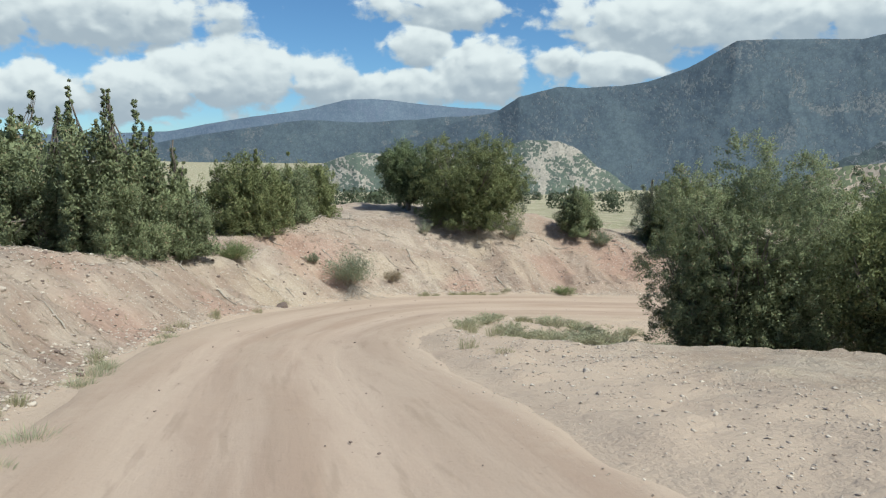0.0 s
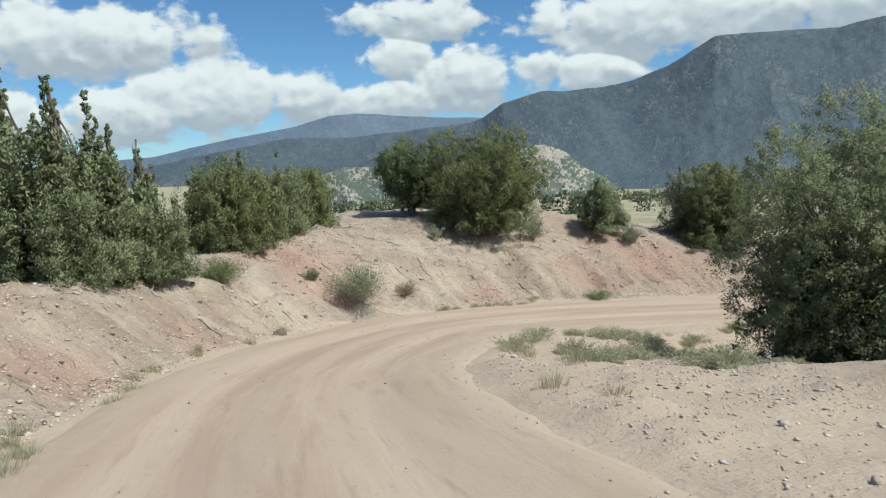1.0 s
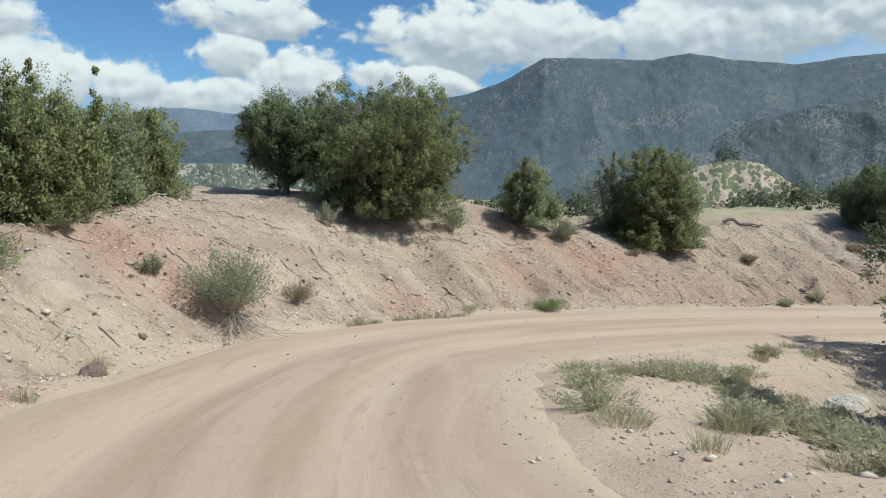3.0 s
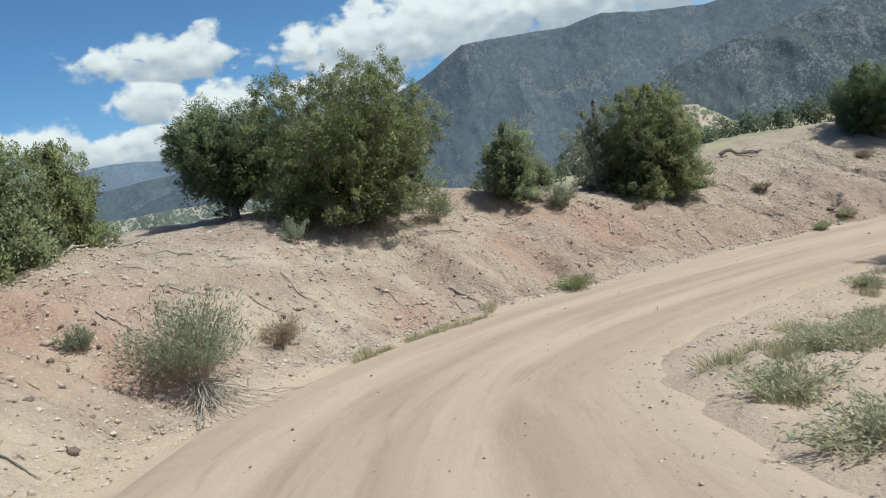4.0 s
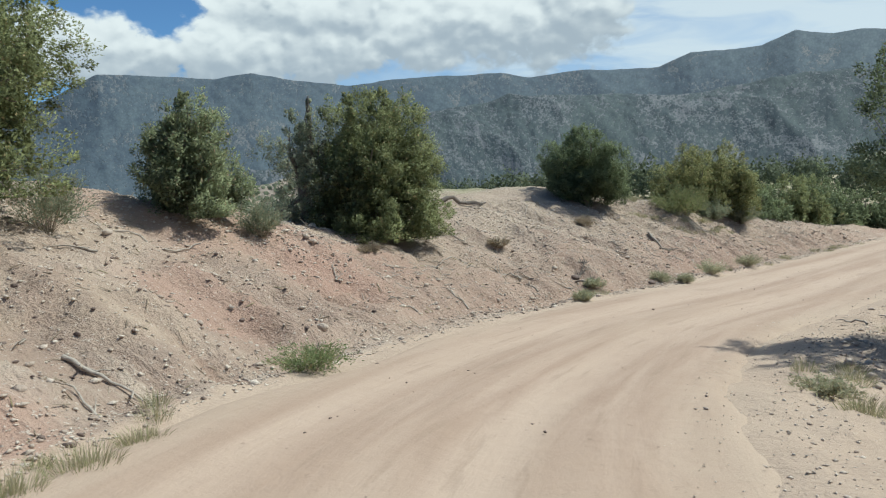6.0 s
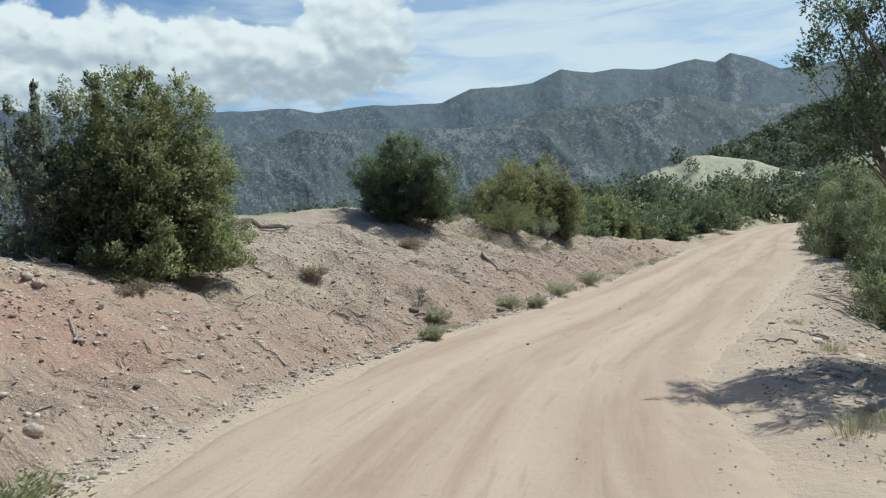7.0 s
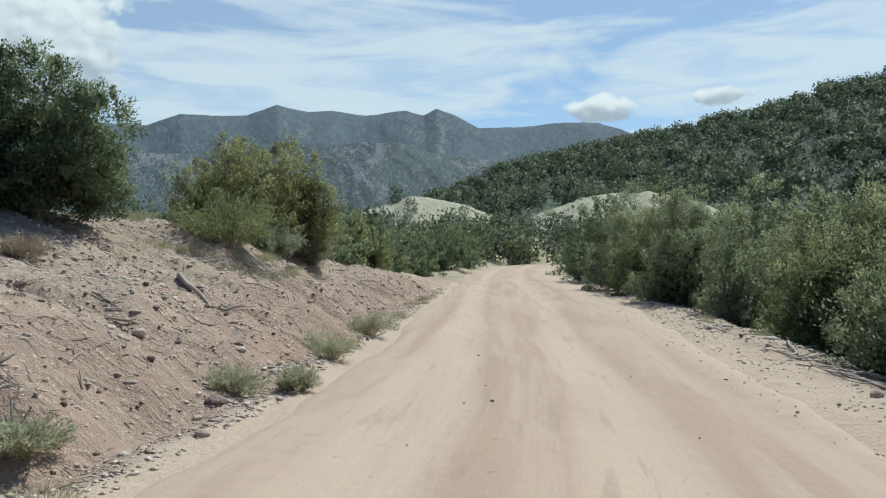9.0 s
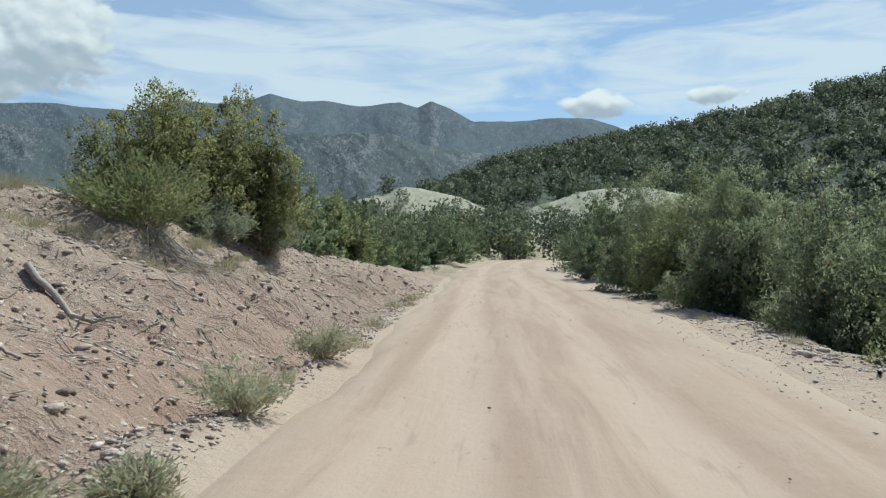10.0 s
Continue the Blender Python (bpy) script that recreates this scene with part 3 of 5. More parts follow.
def leaf_clumps(rng, lobes, leaves, length, width, spread, rise, leaf, fill):
    """A crown of many small separate puffs of foliage, each a tight bunch of short sprays, with gaps between them."""
    near = length < 0.125
    per, leaves = (76, leaves * 1.75) if near else (40, leaves)
    p, out, slim = crown_points(rng, lobes, max(30, int(leaves / per)), rise * 0.6, 0.55)
    # the shaded inside: fewer, larger sprays between the lobes
    inner = int(len(p) * fill / 3)
    pair = np.asarray(lobes)[rng.randint(0, len(lobes), (inner, 2)), :3]
    core = pair[:, 0] + (pair[:, 1] - pair[:, 0]) * rng.uniform(0.1, 0.6, (inner, 1))
    core[:, 2] = np.minimum(core[:, 2], np.asarray(lobes)[:, 2].max() * rng.uniform(0.3, 0.68, inner))
    p, out = np.vstack([p, core]), np.vstack([out, unit(rng.normal(0, 1, (inner, 3)) + [0, 0, 0.4])])
    n = len(p)
    size = min(length, 0.1) * 1.55 * rng.uniform(0.5, 1.4, (n, 1))
    size[n - inner:] *= 1.7
    size[:n - inner] = np.minimum(size[:n - inner], slim * 0.8)
    axis = unit(out + [0, 0, rise * 0.8] + rng.normal(0, 0.25, (n, 3)))
    u = unit(rng.normal(0, 1, (n, per, 3)) + axis[:, None] * 0.35)
    q = rng.uniform(0.12, 1.0, (n, per, 1)) ** 0.55
    stretch = (u * axis[:, None]).sum(2, keepdims=True) * axis[:, None] * 0.7
    at = p[:, None] + (u + stretch) * q * size[:, None]
    way = unit(u * 0.8 + axis[:, None] * 0.9 + rng.normal(0, spread * 0.6, (n, per, 3)))
    verts, faces = sprigs(rng, at.reshape(-1, 3), way.reshape(-1, 3), 1, min(length, 0.09) * 0.6 if near else length * 0.8, min(width, 0.016) * 0.95 if near else width * 0.95, 0.3)
    swell = np.where(np.arange(n) < n - inner, 1.0, 1.7).repeat(per * 3)[:, None]
    middle = at.reshape(-1, 3).repeat(3, 0)
    verts = middle + (verts - middle) * swell
    verts[:, 2] = np.maximum(verts[:, 2], 0.02)
    me = mesh_from("crown", verts, faces, leaf, True)
    facing = unit(u * 0.6 + out[:, None] * 0.45 + [0, 0, 0.3] + rng.normal(0, 0.3, (n, per, 3))).reshape(-1, 3)
    me.normals_split_custom_set_from_vertices(np.repeat(facing, 3, 0).tolist())
    tone = me.attributes.new("tone", "FLOAT", "POINT")
    tone.data.foreach_set("value", np.repeat(rng.uniform(0, 1, n), per * 3).astype(np.float32))
    return me


def tree(name, x, y, lobes, leaf, label, category, group, seed, tufts=2600, each=6, length=0.17, width=0.035, spread=0.42, trunk=0.11, limbs=14, turn=0.0, sink=0.05, rise=0.7, fill=1.0):
    rng = np.random.RandomState(seed)
    root = thing(name, x, y, label, category, group, turn=turn, sink=sink)
    lobes = np.asarray(lobes)
    top = lobes[:, 2].max()
    middle = lobes[:, :3].mean(0)
    fork = np.array([middle[0] * 0.25, middle[1] * 0.25, top * 0.22])
    paths = [np.vstack([wander(rng, (0, 0, -0.12), fork, trunk * 1.25, trunk, 5, 0.1), wander(rng, fork, middle * [0.7, 0.7, 1.25], trunk, trunk * 0.4, 6, 0.15)[1:]])]
    for k in rng.choice(len(lobes), min(limbs, len(lobes)), replace=False):
        f = rng.uniform(0.25, 1.0)
        start = fork * f + np.array([0, 0, 0.0])
        paths.append(wander(rng, start, lobes[k, :3] + [0, 0, lobes[k, 5] * 0.3], trunk * rng.uniform(0.3, 0.55), 0.012, 7, 0.22))
        tip = lobes[k, :3]
        for _ in range(3):
            paths.append(wander(rng, start + (tip - start) * rng.uniform(0.4, 0.9), tip + unit(rng.normal(0, 1, 3)) * lobes[k, 3:] * 0.85, 0.014, 0.004, 4, 0.2))
    part("trunk", mesh_from("trunk", *tubes(paths, 6), BARK, True), root, "grey-brown twisted trunk with bare limbs")
    me = leaf_clumps(rng, lobes, tufts * each, length, width, spread, rise, leaf, fill)
    part("crown", me, root)
    return root


def blades(rng, count, radius, height, lean=0.5, width=0.008, bend=0.25, spread=0.3):
    """Thin upright stems fanning out of a root: vertices and quads, two quads a stem."""
    a, q = rng.uniform(0, 6.283, count), rng.uniform(0, 1, count) ** 0.6
    out = np.c_[np.cos(a), np.sin(a), np.zeros(count)]
    root = out * (radius * spread * q)[:, None]
    h = height * rng.uniform(0.45, 1.05, count) * (1 - 0.3 * q * q)
    tip = out * (radius * q * (0.7 + 0.6 * lean))[:, None] + np.c_[np.zeros((count, 2)), h]
    tip[:, :2] += rng.normal(0, radius * 0.12, (count, 2))
    mid = (root + tip) / 2 + np.c_[np.zeros((count, 2)), h * bend * 0.4]
    side = unit(np.cross(tip - root, rng.normal(0, 1, (count, 3)))) * width
    verts = np.stack([root - side, root + side, mid + side * 0.9, mid - side * 0.9, tip + side * 0.15, tip - side * 0.15], 1).reshape(-1, 3)
    i = np.arange(count)[:, None] * 6
    faces = np.concatenate([i + [0, 1, 2, 3], i + [3, 2, 4, 5]])
    return verts, faces, mid, tip


def hang_roots(rng, root, x, y, way, reach, count, wide):
    """Bare roots and dead stems trailing from a shrub down the bank, way: degrees from the x axis."""
    paths = []
    for _ in range(count):
        a = radians(way + rng.normal(0, wide))
        t = np.linspace(0, 1, 7)
        far = reach * rng.uniform(0.35, 1.0)
        px = x + math.cos(a) * far * t + rng.normal(0, 0.05) + rng.normal(0, 0.02, 7)
        py = y + math.sin(a) * far * t + rng.normal(0, 0.05) + rng.normal(0, 0.02, 7)
        pz = ground(px, py) + 0.02 + rng.uniform(0.0, 0.16) * np.sin(t * 3.0) + rng.uniform(0, 0.05, 7)
        r = rng.uniform(0.004, 0.011)
        paths.append(np.c_[px, py, pz, np.linspace(r, r * 0.35, 7)])
    verts, faces = tubes(paths, 4)
    turn = np.array(root.matrix_basis.inverted())
    verts = verts @ turn[:3, :3].T + turn[:3, 3]
    tagged(part("root", mesh_from("root", verts, faces, DEADWOOD, True), root, "tangle of bare grey roots and dead stems"), kind="stuff")


def bush(name, x, y, radius, height, leaf, label, group, seed, stems=160, leaves=6, size=0.05, category="bush", sink=0.02, roots=None):
    """A low shrub: stems and small leaves along them."""
    rng = np.random.RandomState(seed)
    root = thing(name, x, y, label, category, group, turn=rng.uniform(0, 360), sink=sink)
    verts, faces, mid, tip = blades(rng, max(24, stems // 3), radius, height, 0.9, 0.0035, 0.25, 0.14)
    tagged(part("stem", mesh_from("stem", verts, faces, DRYTWIG), root, "thin dry brown stems"), kind="stuff")
    leaves *= 7
    f = rng.uniform(-0.35, 1.05, (leaves, len(mid), 1))
    pts = (mid + (tip - mid) * f).reshape(-1, 3) + rng.normal(0, radius * 0.09, (leaves * len(mid), 3))
    ways = np.tile(unit(tip - mid), (leaves, 1))
    verts, faces = sprigs(rng, pts, ways, 1, size * 1.35, size * 0.16, 0.5)
    verts[:, 2] = np.maximum(verts[:, 2], 0.0)
    me = mesh_from("foliage", verts, faces, leaf)
    tone = me.attributes.new("tone", "FLOAT", "POINT")
    tone.data.foreach_set("value", np.repeat(np.tile(rng.uniform(0, 1, len(mid)), leaves), 3).astype(np.float32))
    part("foliage", me, root)
    if roots:
        hang_roots(rng, root, x, y, *roots)
    return root


def grass_tuft(x, y, radius, height, seed, leaf=None, label="tuft of dry straw-coloured grass on gravel", count=220, group="grass tufts along the road"):
    rng = np.random.RandomState(seed)
    height *= 0.8
    root = thing("grass_tuft", x, y, label, "grass", group, sink=0.02)
    verts, faces, _, _ = blades(rng, int(count * 1.6), radius, height, 0.7, 0.002, 0.5, 0.75)
    part("grass_clump", mesh_from("grass_clump", verts, faces, leaf or DRYGRASS), root)
    return root


def boulder_mesh(rng, size, flat=0.65, mat=None, detail=2):
    bm = bmesh.new()
    bmesh.ops.create_icosphere(bm, subdivisions=detail, radius=1.0)
    cuts = unit(rng.normal(0, 1, (9, 3)))
    depth = rng.uniform(0.55, 0.9, 9)
    stretch = np.array([rng.uniform(0.8, 1.3), rng.uniform(0.7, 1.0), flat]) * size
    for v in bm.verts:
        q = np.array(v.co)
        for c, d in zip(cuts, depth):
            over = q @ c - d
            if over > 0:
                q = q - c * over * 0.9
        q = q * (1 + 0.05 * rng.normal()) * stretch
        v.co = q
    me = bpy.data.meshes.new("boulder")
    bm.to_mesh(me)
    bm.free()
    me.materials.append(mat or STONE)
    return me


def boulder(name, x, y, size, mat, label, seed, flat=0.65, turn=0.0, group="", lift=0.0):
    ob = new(name, boulder_mesh(np.random.RandomState(seed), size, flat, mat))
    z = float(ground(np.array([x]), np.array([y]))[0])
    ob.matrix_basis = pose(x, y, z + size * flat * 0.25 + lift, 0, 0, turn)
    return tagged(ob, label, "rock", group)


def stick(x, y, length, thick, turn, seed, label, twigs=3, mat=None, name="dead_branch", group="dead branches on the hillside"):
    """A fallen crooked branch that follows the ground."""
    rng = np.random.RandomState(seed)
    a = radians(turn)
    steps = 9
    t = np.linspace(-0.5, 0.5, steps)
    off = rng.normal(0, length * 0.035, steps).cumsum() * 0.7
    px, py = x + t * length * math.cos(a) - off * math.sin(a), y + t * length * math.sin(a) + off * math.cos(a)
    pz = ground(px, py) + thick * 0.8 + np.abs(rng.normal(0, thick * 0.8, steps))
    main = np.c_[px, py, pz, np.linspace(thick, thick * 0.3, steps)]
    paths = [main]
    for _ in range(twigs):
        k = rng.randint(2, steps - 1)
        b = a + rng.choice([-1, 1]) * rng.uniform(0.5, 1.1)
        reach = length * rng.uniform(0.18, 0.4)
        ex, ey = px[k] + reach * math.cos(b), py[k] + reach * math.sin(b)
        ez = float(ground(np.array([ex]), np.array([ey]))[0]) + rng.uniform(0.02, 0.18)
        paths.append(wander(rng, main[k, :3], (ex, ey, ez), thick * 0.55, thick * 0.15, 5, 0.15))
    middle = np.array([x, y, float(ground(np.array([x]), np.array([y]))[0])])
    if twigs < 3:
        verts, faces = tubes(paths, 6)
        ob = new(name, mesh_from(name, verts - middle, faces, mat or DEADWOOD, True))
        ob.location = middle
        return tagged(ob, label, "branch", group)
    ob = new(name)
    ob.location = middle
    for k, path in enumerate(paths):
        verts, faces = tubes([path], 6)
        part("twig" if k else "limb", mesh_from("twig", verts - middle, faces, mat or DEADWOOD, True), ob)
    return tagged(ob, label, "branch", group)


# ---------------------------------------------------------------- the ground, one sheet to the horizon
def spread_axis(low, high, step, reach):
    inner = np.arange(low, high + step / 2, step)
    out, gap = [], step
    while sum(out) < reach:
        gap *= 1.075
        out.append(gap)
    out = np.cumsum(out)
    return np.r_[low - out[::-1], inner, high + out]


def build_ground():
    xs, ys = spread_axis(-10, 31, 0.12, 4300), spread_axis(4, 38, 0.12, 4300)
    X, Y = np.meshgrid(xs, ys)
    Z = ground(X, Y)
    d, _, along = beside(X.ravel(), Y.ravel())
    verts = np.c_[X.ravel(), Y.ravel(), Z.ravel()]
    me = mesh_from("ground", verts, grid_faces(len(ys), len(xs)), SOIL, True)
    top = np.clip((d - 5.5) / 2.5, 0, 1) * np.clip((X.ravel() + 1) / 8, 0.15, 1)
    right = np.clip((-d - HALF - 0.2) / 0.6, 0, 1) * np.interp(along, [46, 56], [0.12, 0.5])
    gravel = np.clip(top + right + np.clip((along - 56) / 8, 0, 1) * np.clip((d - 3.0) / 1.5, 0, 1) * 0.7, 0, 1)
    grass = np.clip((d - 9.5) / 2.5, 0, 1) * np.clip((X.ravel() - 1) / 3, 0, 1)
    r = np.hypot(X.ravel() - 5, Y.ravel() - 20)
    grass = np.clip(grass + np.clip((r - 40) / 25, 0, 1) + 0.1 * np.clip((-d - 3.0) / 1.5, 0, 1), 0, 1)
    wide = np.where(d > 0, HALF + 0.1, half_right(along))
    dust = np.clip(1.2 - (np.abs(d) - wide) / np.where(d > 0, 0.32, np.interp(along, [50, 60], [4.5, 1.5])), 0, 1)
    foot = d - HALF - 0.3
    cut = np.clip(foot / 0.3, 0, 1) * np.clip((5.2 - d) / 2.0, 0, 1)
    layer = me.attributes.new("bank_face", "FLOAT_VECTOR", "POINT")
    layer.data.foreach_set("vector", np.stack([along, d * 0.22, d * 0], 1).ravel().astype(np.float32))
    umber = np.interp(along, [48, 58, 84, 92], [0.0, 0.85, 0.9, 0.2]) * np.clip(foot / 0.5, 0, 1) * np.clip((7.0 - d) / 3.0, 0, 1)
    stain = {"red": [(7.0, 31.6, 1.3), (9.0, 32.3, 0.9), (0.7, 26.9, 0.8), (4.2, 30.4, 1.1), (-4.6, 17.5, 1.2), (-5.2, 13.5, 1.3), (19.5, 32.4, 1.6), (22.5, 33.0, 1.3)], "yellow": [(-0.3, 27.4, 0.9), (-3.6, 21.3, 1.0), (2.6, 29.3, 0.9), (-2.3, 25.6, 0.7)]}
    blot = {}
    for key, spots in stain.items():
        blot[key] = np.zeros(len(d))
        for sx, sy, sr in spots:
            blot[key] = np.maximum(blot[key], np.clip(1.6 - np.hypot(X.ravel() - sx, Y.ravel() - sy) / sr, 0, 1))
    for key, value in (("red", blot["red"]), ("yellow", blot["yellow"]), ("umber", umber), ("cut", cut), ("gravel", gravel), ("grass", grass), ("dust", dust)):
        layer = me.attributes.new(key, "FLOAT", "POINT")
        layer.data.foreach_set("value", value.astype(np.float32))
    tagged(new("ground", me), "pinkish stony dirt hillside with red and grey patches", "ground", kind="structure")


def build_road():
    keep = np.linspace(0, RUN[-1], 640)
    mid = np.stack([np.interp(keep, RUN, LINE[:, k]) for k in range(3)], 1)
    tang = unit(np.gradient(mid[:, :2], axis=0))
    norm = np.c_[-tang[:, 1], tang[:, 0]]
    cols = np.linspace(-1, 1, 45)
    wav_l = HALF + 0.12 + rough(keep, keep * 0, 2.2, 4, 1.0) * 0.25
    wav_r = half_right(keep) + 0.15 + rough(keep, keep * 0, 7.0, 4, 9.0) * 0.24 + rough(keep, keep * 0, 1.1, 3, 2.0) * 0.16
    half = np.where(cols[None] > 0, wav_l[:, None], wav_r[:, None]) * cols[None]
    px, py = mid[:, None, 0] + norm[:, None, 0] * half, mid[:, None, 1] + norm[:, None, 1] * half
    ruts = 0.018 * np.cos(half * 3.9 + rough(keep, keep * 0, 9, 2, 4.0)[:, None]) + rough(px, py, 1.7, 3, 4.0) * 0.012
    pz = mid[:, None, 2] + 0.025 + ruts * (1 - np.abs(cols[None]) ** 4) - 0.10 * np.clip((np.abs(cols[None]) - 0.86) / 0.14, 0, 1) ** 1.5
    me = mesh_from("road", np.stack([px, py, pz], 2).reshape(-1, 3), grid_faces(len(keep), len(cols)), DIRT, True)
    for key, value in (("across", half), ("along", np.repeat(keep[:, None], len(cols), 1))):
        layer = me.attributes.new(key, "FLOAT", "POINT")
        layer.data.foreach_set("value", value.ravel().astype(np.float32))
    tagged(new("road", me), "graded tan dirt road with faint wheel tracks", "road", kind="structure")


build_ground()
build_road()


# ---------------------------------------------------------------- hills and mountains round about
EYE_AT = np.array([3.0, 20.0, -1.2])


def hill(name, label, ridge, foot, top, base, mat, seed, step=0.12, rough_by=0.10, rows=40, crest=0.10, back=0.35):
    """A range seen from the road: ridge is a row of (azimuth, elevation) in degrees; foot and top are distances in metres; base is the foot's height."""
    rng = np.random.RandomState(seed)
    ridge = np.array(ridge, float)
    az = np.arange(ridge[0, 0], ridge[-1, 0], step)
    el = np.interp(az, ridge[:, 0], ridge[:, 1])
    run = np.radians(az) * top
    el = el + rough(run, run * 0, top * 0.03, 5, seed) * crest
    peak = EYE_AT[2] + top * np.tan(np.radians(el))
    u = np.r_[np.linspace(0, 1, rows), 1 + np.linspace(0.06, back, 8)]
    A, U = np.meshgrid(np.radians(az), u)
    R = foot + (top - foot) * U
    rise = np.where(U <= 1, 0.55 * U + 0.45 * U * U * (3 - 2 * U), 1 - (U - 1) * 1.6)
    Z = base + (peak[None] - base) * rise
    X, Y = EYE_AT[0] + R * np.sin(A), EYE_AT[1] + R * np.cos(A)
    gully = 0.5 - np.abs(rough(A * top * 1.0 + R * 0.12, R * 0.22, top * 0.10, 6, seed + 2.0))
    Z = Z + (peak[None] - base) * rough_by * gully * np.clip(U * 4, 0, 1) * np.clip((1 - U) * 6, 0, 1)
    me = mesh_from(name, np.stack([X, Y, Z], 2).reshape(-1, 3), grid_faces(len(u), len(az)), mat, True)
    layer = me.attributes.new("slope_face", "FLOAT_VECTOR", "POINT")
    layer.data.foreach_set("vector", np.stack([A * top, np.arctan2(Z - EYE_AT[2], R) * top, R * 0.02], 2).ravel().astype(np.float32))
    return tagged(new(name, me), label, "mountain", kind="structure")


# Distance haze is put into these three tones as a blue cast.
BLUEWOOD = material("hazed_distant_woods", paint_woods((0.115, 0.145, 0.195), (0.145, 0.175, 0.225), (0.08, 0.11, 0.16), (0.10, 0.13, 0.18), 9.0, 0.75, 0.4))
MOUNTWOOD = material("hazed_mountain_woods", paint_woods((0.092, 0.104, 0.113), (0.168, 0.174, 0.172), (0.048, 0.066, 0.087), (0.067, 0.089, 0.112), 5.0, 0.95, 0.5, 1.0))
ROCKWOOD = material("hazed_rocky_woods", paint_woods((0.092, 0.102, 0.111), (0.172, 0.177, 0.179), (0.038, 0.053, 0.062), (0.056, 0.073, 0.080), 2.6, 0.74, 0.5, 0.8))
CLIFFWOOD = material("dotted_knoll", paint_woods((0.30, 0.24, 0.18), (0.44, 0.36, 0.285), (0.07, 0.085, 0.055), (0.10, 0.115, 0.07), 1.6, 0.56, 0.3, 0.8))
BADLAND = material("badland_slope", paint_woods((0.27, 0.24, 0.20), (0.41, 0.365, 0.305), (0.062, 0.08, 0.07), (0.085, 0.105, 0.088), 2.2, 0.80, 0.3, 0.8))
MEADOW = material("grassy_knoll", paint_woods((0.29, 0.275, 0.195), (0.38, 0.355, 0.26), (0.11, 0.125, 0.075), (0.15, 0.16, 0.095), 1.3, 0.14, 0.1, 0.6))
DARKHILL = material("wooded_hill", paint_woods((0.08, 0.085, 0.07), (0.135, 0.13, 0.108), (0.038, 0.052, 0.039), (0.056, 0.072, 0.05), 2.6, 0.85, 0.4))

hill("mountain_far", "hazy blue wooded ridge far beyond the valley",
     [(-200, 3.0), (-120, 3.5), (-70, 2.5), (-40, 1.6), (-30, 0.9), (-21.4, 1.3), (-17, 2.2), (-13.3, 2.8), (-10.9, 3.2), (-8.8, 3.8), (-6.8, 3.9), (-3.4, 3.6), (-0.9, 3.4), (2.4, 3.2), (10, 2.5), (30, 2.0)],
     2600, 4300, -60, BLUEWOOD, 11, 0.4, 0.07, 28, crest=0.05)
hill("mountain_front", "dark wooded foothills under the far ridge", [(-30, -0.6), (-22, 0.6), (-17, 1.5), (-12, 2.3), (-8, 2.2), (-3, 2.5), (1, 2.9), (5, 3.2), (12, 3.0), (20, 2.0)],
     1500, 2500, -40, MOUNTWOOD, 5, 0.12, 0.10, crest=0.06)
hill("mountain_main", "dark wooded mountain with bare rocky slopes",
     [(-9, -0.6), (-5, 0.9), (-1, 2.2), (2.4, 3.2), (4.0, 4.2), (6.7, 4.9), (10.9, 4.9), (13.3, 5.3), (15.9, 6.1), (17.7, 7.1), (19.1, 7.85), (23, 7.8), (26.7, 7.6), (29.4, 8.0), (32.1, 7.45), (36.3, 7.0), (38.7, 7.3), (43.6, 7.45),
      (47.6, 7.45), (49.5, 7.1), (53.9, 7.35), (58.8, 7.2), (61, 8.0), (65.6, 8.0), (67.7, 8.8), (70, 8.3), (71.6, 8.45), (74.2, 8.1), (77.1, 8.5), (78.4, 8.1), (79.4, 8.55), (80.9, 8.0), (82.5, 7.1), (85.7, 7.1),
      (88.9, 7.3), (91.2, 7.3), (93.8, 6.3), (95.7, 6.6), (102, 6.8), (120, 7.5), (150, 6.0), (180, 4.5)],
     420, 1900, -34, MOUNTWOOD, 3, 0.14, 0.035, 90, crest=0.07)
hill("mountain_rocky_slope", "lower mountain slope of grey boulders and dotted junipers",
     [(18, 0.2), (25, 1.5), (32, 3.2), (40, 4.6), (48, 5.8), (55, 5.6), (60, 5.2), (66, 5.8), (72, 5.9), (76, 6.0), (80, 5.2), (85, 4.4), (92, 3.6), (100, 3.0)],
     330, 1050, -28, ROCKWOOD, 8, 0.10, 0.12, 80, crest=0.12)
hill("knoll_pale", "pale eroded knoll dotted with junipers", [(23, -3.2), (25.7, -0.5), (28, -0.1), (29.8, 0.1), (32.3, 0.9), (34.8, 0.4), (36.9, -1.0), (40, -2.2), (44, -3.2)],
     190, 270, -17, CLIFFWOOD, 14, 0.12, 0.22, crest=0.12)
hill("knoll_far", "pale badland slopes dotted with junipers across the valley", [(-16, -2.0), (-11, -0.7), (-8.5, 0.1), (-4.5, 0.1), (-1, -0.1), (2, 0.5), (4.5, 1.3), (7, 1.2), (8.5, 0.5), (10, -0.8), (14, -2.0)],
     420, 640, -30, BADLAND, 17, 0.1, 0.25, crest=0.12)
hill("knoll_meadow", "low knoll of dry pale grass", [(69, -1.6), (71.5, 0.2), (73.5, 0.95), (75.5, 1.35), (77.5, 1.3), (79.5, 0.8), (81, 0.1), (83.5, -0.4), (85.5, 0.5), (87.5, 1.2), (89.5, 1.55), (92, 1.5), (94.5, 1.0), (96.5, 0.2), (100, -1.6)],
     100, 165, -11.0, MEADOW, 21, 0.2, 0.14, 24, crest=0.22)
